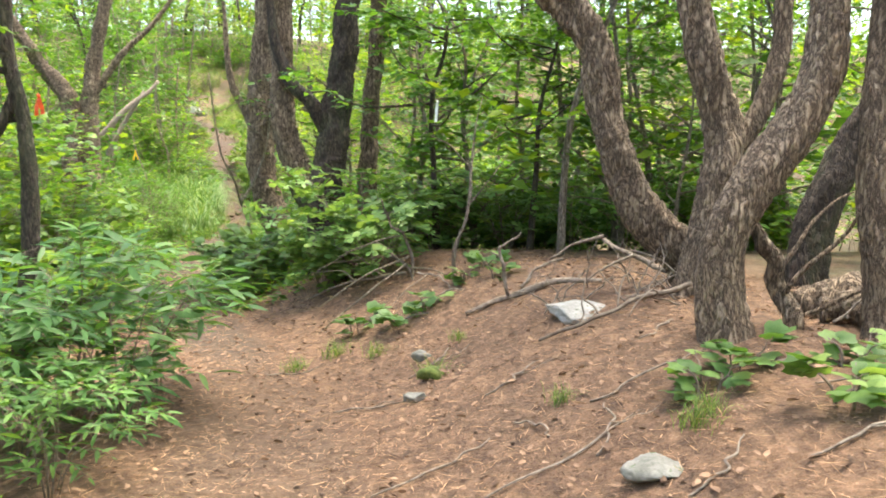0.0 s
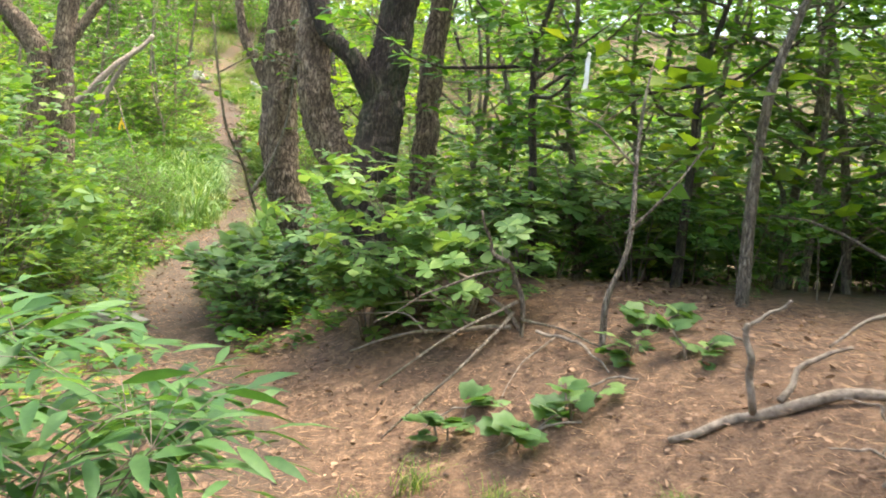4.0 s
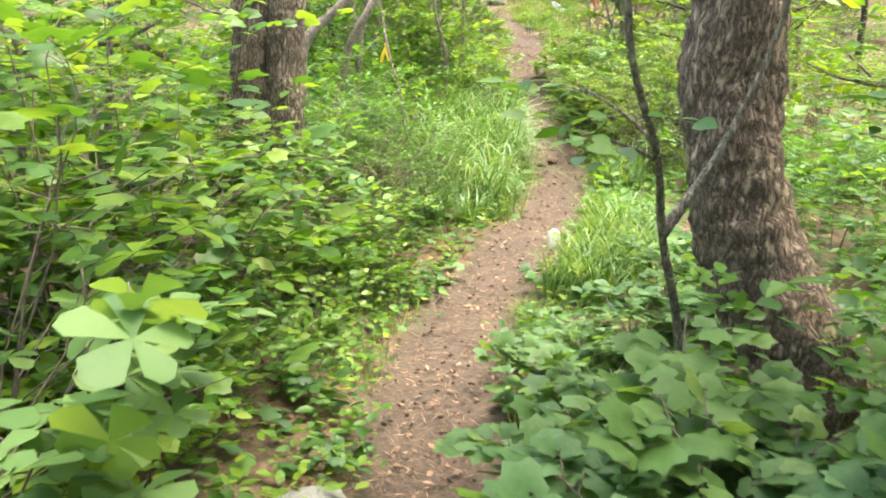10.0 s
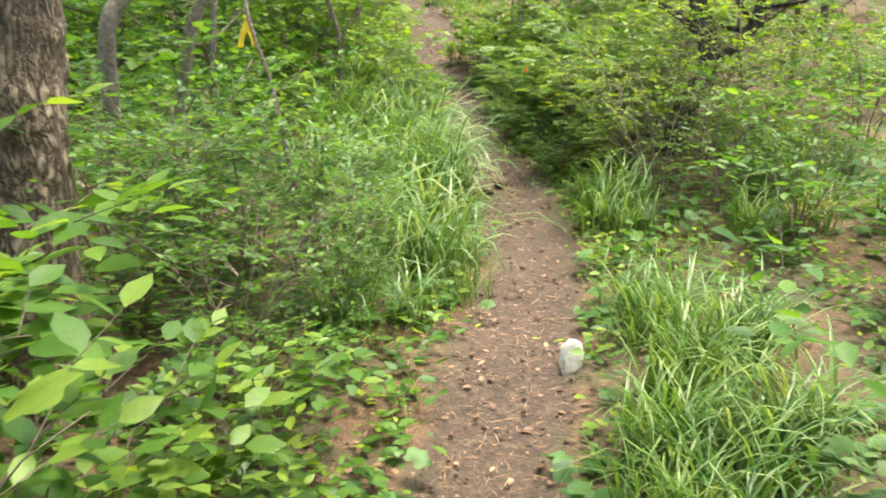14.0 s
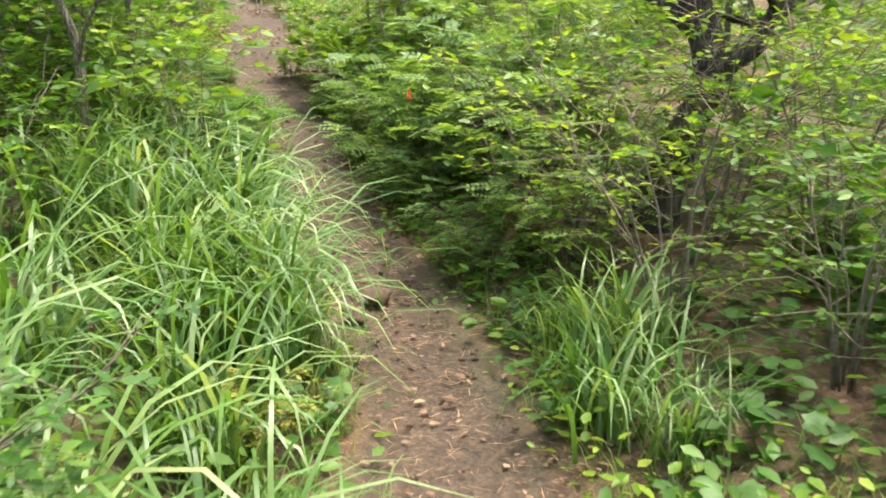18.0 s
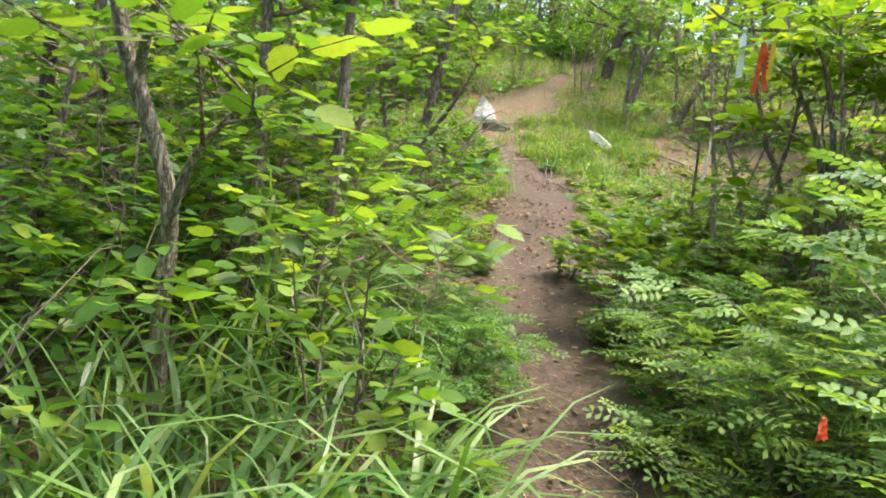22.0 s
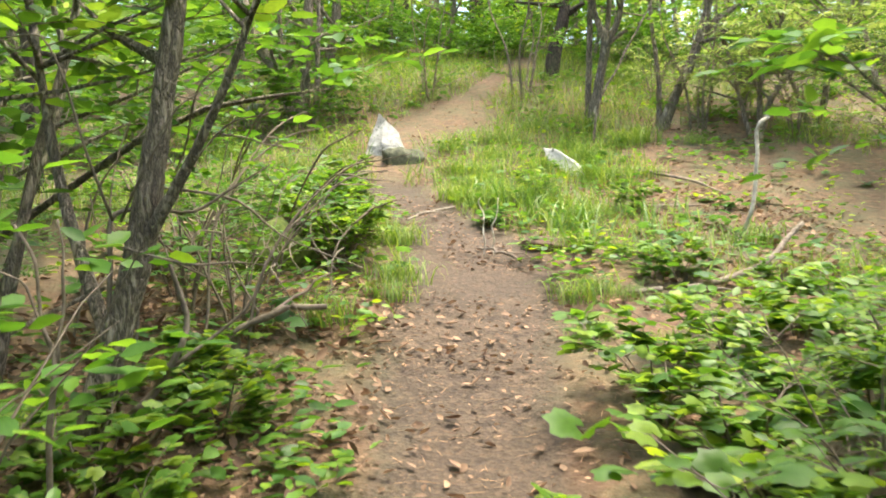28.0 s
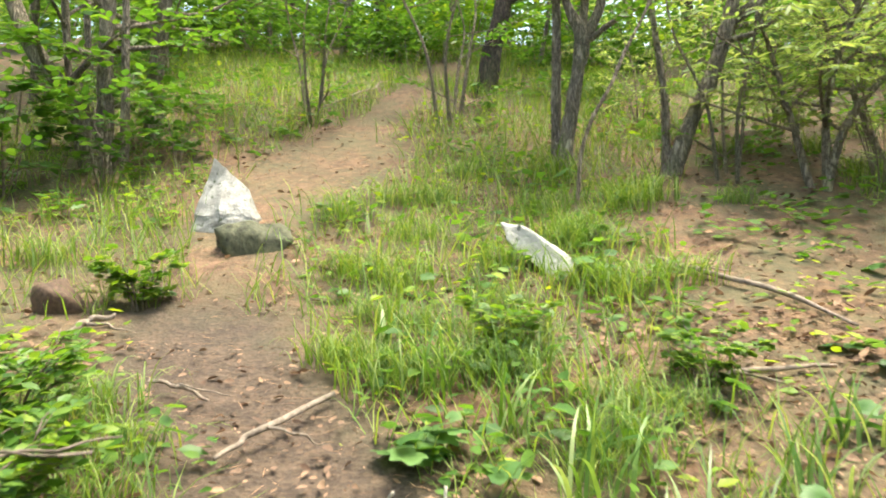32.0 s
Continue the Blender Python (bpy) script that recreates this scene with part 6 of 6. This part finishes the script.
# bare pale stems and twigs round the slanting trunk
for label, line, forks in (
    ("pale forked bare stem beside the trail", [(-6.5, 21.82, -.03, .008), (-6.5, 21.82, .25, .008), (-6.49, 21.83, .53, .007), (-6.53, 21.82, .68, .005), (-6.56, 21.8, .85, .003)], [[(-6.49, 21.83, .53, .005), (-6.48, 21.83, .69, .004), (-6.47, 21.83, .86, .002)], [(-6.5, 21.82, .58, .004), (-6.55, 21.81, .7, .003), (-6.64, 21.78, .76, .002)]]),
    ("curved pale root rising over the leaf litter", [(-6.87, 23.07, -.02, .016), (-6.77, 23.1, .18, .016), (-6.63, 23.14, .28, .014), (-6.45, 23.19, .31, .009)], [[(-6.66, 23.13, .26, .008), (-6.5, 23.3, .4, .004)]]),
    ("crooked bare stem among the leaf litter", [(-6.85, 22.45, -.03, .014), (-6.78, 22.47, .1, .014), (-6.66, 22.51, .27, .012), (-6.61, 22.52, .43, .01), (-6.66, 22.51, .6, .006)], [[(-6.66, 22.51, .27, .007), (-6.5, 22.6, .4, .005), (-6.4, 22.65, .6, .003)]]),
):
    stick("bare_shrub", label, line, TWIG, forks, "shrub")
stick("bare_shrub", "tangle of thin bare twigs on the slanting trunk", [(-6.83, 22.5, -.02, .01), (-6.83, 22.47, .4, .009), (-6.83, 22.46, .71, .008), (-6.61, 22.52, .75, .006), (-6.38, 22.59, .9, .002)], TWIG, [
    [(-6.83, 22.46, .63, .005), (-6.51, 22.34, .64, .004), (-6.29, 22.41, .64, .002)], [(-6.81, 22.55, .8, .006), (-6.6, 22.73, .76, .005), (-6.39, 22.79, .64, .003), (-6.18, 22.86, .55, .002)],
    [(-6.8, 22.46, .7, .005), (-6.53, 22.33, 1.03, .003), (-6.42, 22.36, 1.16, .002)], [(-6.83, 22.46, .7, .005), (-6.85, 22.24, 1.2, .003), (-7.0, 22.19, 1.24, .002)]], "shrub")
# torn root mass beside the many-stemmed pine
for i, (p, q) in enumerate([((1.75, 3.95), (2.5, 3.75)), ((1.7, 4.1), (2.6, 4.3)), ((1.85, 3.8), (2.4, 3.4))]):
    stick("dead_log", "crumbling reddish dead log at the pine foot", [(*p, .05, .07), ((p[0] + q[0]) / 2, (p[1] + q[1]) / 2, .12, .09), (*q, .05, .06)], BARK_PINE, group="dead logs", rough=.1)
stick("dead_limb", "broken dead limb leaning on the pine stem", [(1.56, 3.8, -.03, .045), (1.5, 3.82, .19, .038), (1.42, 3.84, .39, .032), (1.35, 3.86, .57, .02)], BARK_PINE, [[(1.52, 3.8, .15, .014), (1.75, 3.75, .42, .009), (1.85, 3.72, .6, .004)], [(1.5, 3.82, .25, .012), (1.7, 3.9, .5, .008), (1.95, 4.0, .62, .003)], [(1.6, 3.8, .05, .012), (1.85, 3.7, .2, .008), (2.0, 3.62, .16, .004)]])
for i in range(9):
    a = .7 * i
    stick("dead_twig", "thin bare twig sticking out of the fallen logs", [(1.7 + .09 * i, 3.7 + .08 * math.sin(a * 3), .05, .007), (1.75 + .09 * i + .12 * math.cos(a), 3.72 + .1 * math.sin(a), .16 + .03 * (i % 3), .005), (1.8 + .09 * i + .26 * math.cos(a), 3.72 + .2 * math.sin(a), .2 + .08 * (i % 4), .002)], DEADWOOD, group="dead twigs", category="twig")
# pale bare twigs low over the needle bank
stick("fallen_branch", "long pale bare branch lying along the needle bank", [(-1.2, 7.6, .06, .005), (-.95, 7.45, .09, .008), (-.65, 7.2, .1, .011), (-.3, 7.0, .06, .013)], DEADWOOD, [[(-.75, 7.27, .1, .008), (-.9, 7.4, .22, .005), (-1.15, 7.5, .3, .003)], [(-.5, 7.1, .09, .008), (-.7, 7.35, .25, .005), (-.95, 7.55, .42, .003)]])
stick("fallen_branch", "pale crooked twig slanting down the needle bank", [(-.2, 6.75, .1, .009), (-.08, 6.6, .07, .008), (.0, 6.4, .05, .006), (.05, 6.2, .03, .004)], DEADWOOD, [[(-.12, 6.65, .08, .005), (-.3, 6.5, .06, .003), (-.4, 6.3, .03, .002)]])
stick("bare_shrub", "bare pale twigs arching over the needle bank", [(-.25, 7.1, .0, .012), (-.45, 7.25, .25, .01), (-.7, 7.4, .42, .007), (-1.0, 7.5, .62, .004)], TWIG, [[(-.4, 7.2, .2, .007), (-.7, 7.25, .28, .005), (-1.0, 7.3, .36, .002)], [(-.6, 7.35, .36, .006), (-.7, 7.2, .5, .004), (-.85, 7.1, .55, .002)]], "shrub")
for x, y, s in ((-.1, 5.9, 1), (.15, 6.05, .8), (-.45, 6.35, .9)):
    stick("fallen_twig", "thin pale fallen twig on the needle bank", [(x, y, .01, .005), (x - .15 * s, y + .05, .04, .005), (x - .35 * s, y + .02, .02, .002)], DEADWOOD, group="fallen twigs")


def ribbon(label, x, y, z, length, width, mat, turn, seed, ink=False, tails=2):
    """Flat marker ribbon knotted round a twig, hanging in folds."""
    t = thing("trail_ribbon", label, "ribbon", "marker ribbons", at=pose(x, y, z, 0, 0, turn))
    rs = np.random.RandomState(seed)
    for k in range(tails):
        vs, fs = [], []
        sway = rs.uniform(-.08, .08)
        for i in range(13):
            s = i / 12
            cx, cy = sway * length * s + (k - .5) * width * 1.7 * s * (tails - 1), .01 * math.sin(s * 7 + k * 2) + k * .006
            w = width * (.25 + .75 * min(1, s * 5)) * .5
            zz = -length * s * (1 if k == 0 else .92)
            vs += [(cx - w, cy + .004 * math.sin(s * 11), zz), (cx + w, cy - .006 * math.sin(s * 9), zz + .006)]
        fs = [(2 * i, 2 * i + 1, 2 * i + 3, 2 * i + 2) for i in range(12)]
        tail = put("tail", raw_mesh("tail", vs, np.array(fs), mat), t)
        if ink and k == 0:
            for j in range(6):
                zc = -length * (.2 + .11 * j)
                cx = sway * length * (.2 + .11 * j) - width * .45
                bar = [(cx - width * .25, -.012, zc), (cx + width * .25, -.012, zc), (cx + width * .25, -.012, zc + .012), (cx - width * .25, -.012, zc + .012)]
                put("mark", raw_mesh("mark", bar, np.array([(0, 1, 2, 3)]), INK), tail)
    bm = bmesh.new()
    bmesh.ops.create_icosphere(bm, subdivisions=2, radius=width * .42)
    for v in bm.verts:
        v.co *= 1 + .25 * noise.noise(v.co * 60)
    me = bpy.data.meshes.new("knot")
    bm.to_mesh(me)
    bm.free()
    me.materials.append(mat)
    put("knot", me, t)


ribbon("red and yellow trail ribbon tied to a twig", -4.28, 20.62, 2.98, .27, .024, RIB_RED, 10, 1)
ribbon("yellow printed trail ribbon tied to a twig", -4.24, 20.6, 2.98, .2, .026, RIB_YELLOW, -15, 2, True, 1)
ribbon("white trail ribbon hanging from a twig", -4.38, 20.6, 3.02, .24, .03, RIB_WHITE, 5, 3, False, 1)
ribbon("small orange trail ribbon tied in a shrub", -4.05, 18.07, 1.60, .05, .01, RIB_RED, 0, 4)
ribbon("yellow trail ribbon tied to a leaning sapling", -5.3, 14.9, 1.84, .16, .035, RIB_YELLOW, 0, 5)
ribbon("red trail ribbon tied in the trees", -2.75, 5.9, 1.98, .14, .03, RIB_RED, 0, 6)
ribbon("white trail ribbon hanging from a twig", -.045, 6.6, 2.0, .16, .022, RIB_WHITE, 0, 7, False, 1)
stick("ribbon_twig", "pale arching twig holding the ribbons", [(-3.95, 20.75, -.05, .02), (-3.9, 20.75, 1.0, .016), (-4.05, 20.7, 1.62, .011), (-4.36, 20.62, 1.72, .008), (-4.6, 20.6, 1.86, .004)], BARK_GREY, category="tree")


def litter():
    """Dry leaves and needles strewn over the floor, beyond counting."""
    rs = np.random.RandomState(400)

    def scatter(n, ylo, yhi, ulo, uhi, thick):
        out = []
        while len(out) < n:
            y = rs.uniform(ylo, yhi)
            x = knots(PATH_X, y) + rs.uniform(ulo, uhi)
            if thick and noise.noise(Vector((x * 1.4, y * 1.4, 21))) < thick:
                continue
            out.append((x, y, ground(x, y) + rs.uniform(.0, .018) - (.025 if abs(lateral(x, y)) < .3 and y > 6.5 else 0)))
        return np.array(out)
    p = np.concatenate([scatter(9500, 1.2, 8, -1.2, 3.2, -.9), scatter(4200, 8, 20, -.9, .9, -.9), scatter(2600, 14.5, 18.6, .3, 2.6, -.4), scatter(4200, 19, 25.5, -1.8, 2.0, -.15), scatter(4000, 21.2, 24.8, -1.9, -.3, -.4), scatter(11000, 23.5, 31, -2.4, 3.6, -.25), scatter(900, 24.4, 30, -.7, .7, -.3), scatter(2500, 24.5, 27.5, 1.4, 3.2, -.3)])
    a = rs.uniform(0, 2 * math.pi, len(p))
    v, f = place(OVATE_FAR, p + np.array([0, 0, .006]), np.column_stack([np.cos(a), np.sin(a), rs.normal(0, .25, len(p))]), jitter_up(rs, len(p), .55), .012 + .04 * rs.uniform(0, 1, len(p)) ** 2.2)
    tagged(put("leaf_litter", raw_mesh("leaf_litter", v, f, LITTER)), "dry brown fallen leaves strewn over the floor", "leaf litter", kind="stuff")
    p = np.concatenate([scatter(36000, 1.0, 8.5, -1.4, 3.4, -.6), scatter(7000, 8, 20, -.6, .6, -.6), scatter(8000, 20, 31, -1.6, 2.6, -.4)])
    a = rs.uniform(0, 2 * math.pi, len(p))
    v, f = place((np.array([(0, 0, 0), (-.016, .5, .01), (0, 1, 0), (.016, .5, .01)]), np.array([(0, 2, 1), (0, 3, 2)])), p + np.array([0, 0, .004]), np.column_stack([np.cos(a), np.sin(a), rs.normal(0, .12, len(p))]), jitter_up(rs, len(p), .4), rs.uniform(.03, .1, len(p)))
    tagged(put("needle_litter", raw_mesh("needle_litter", v, f, STRAW)), "dry tan pine needles strewn over the floor", "leaf litter", kind="stuff")
    p = np.concatenate([scatter(1500, 21.0, 24.6, -2.0, -.35, -.2), scatter(120, 21.8, 24.6, -.35, 1.6, .05), scatter(700, 24.6, 27.6, 1.2, 3.4, .0)])
    a = rs.uniform(0, 2 * math.pi, len(p))
    v, f = place(blade_shape(((0, .03), (.3, .26), (.65, .22), (1, .02)), -.35, .2), p + np.array([0, 0, .01]), np.column_stack([np.cos(a), np.sin(a), rs.normal(0, .3, len(p))]), jitter_up(rs, len(p), .5), .022 + .05 * rs.uniform(0, 1, len(p)) ** 1.5)
    tagged(put("leaf_litter", raw_mesh("leaf_litter", v, f, LITTER)), "large curled dead leaves beside the trail", "leaf litter", kind="stuff")
    n = 420
    p = np.concatenate([scatter(n - 120, 10, 19, -.42, .42, 0), scatter(120, 2, 9, -.8, 1.5, 0)])
    bm = bmesh.new()
    bmesh.ops.create_icosphere(bm, subdivisions=1, radius=1.0)
    bm.verts.ensure_lookup_table()
    cv = np.array([v.co[:] for v in bm.verts]) * np.array([.7, 1, .6])
    cf = np.array([[v.index for v in q.verts] for q in bm.faces])
    bm.free()
    a = rs.uniform(0, 2 * math.pi, n)
    v, f = place((cv, cf), p + np.array([0, 0, .006]), np.column_stack([np.cos(a), np.sin(a), np.zeros(n)]), jitter_up(rs, n, .2), rs.uniform(.006, .017, n))
    tagged(put("fallen_cones", raw_mesh("fallen_cones", v, f, CONE, False)), "small dark cones and grit scattered on the trail", "litter", kind="stuff")


litter()
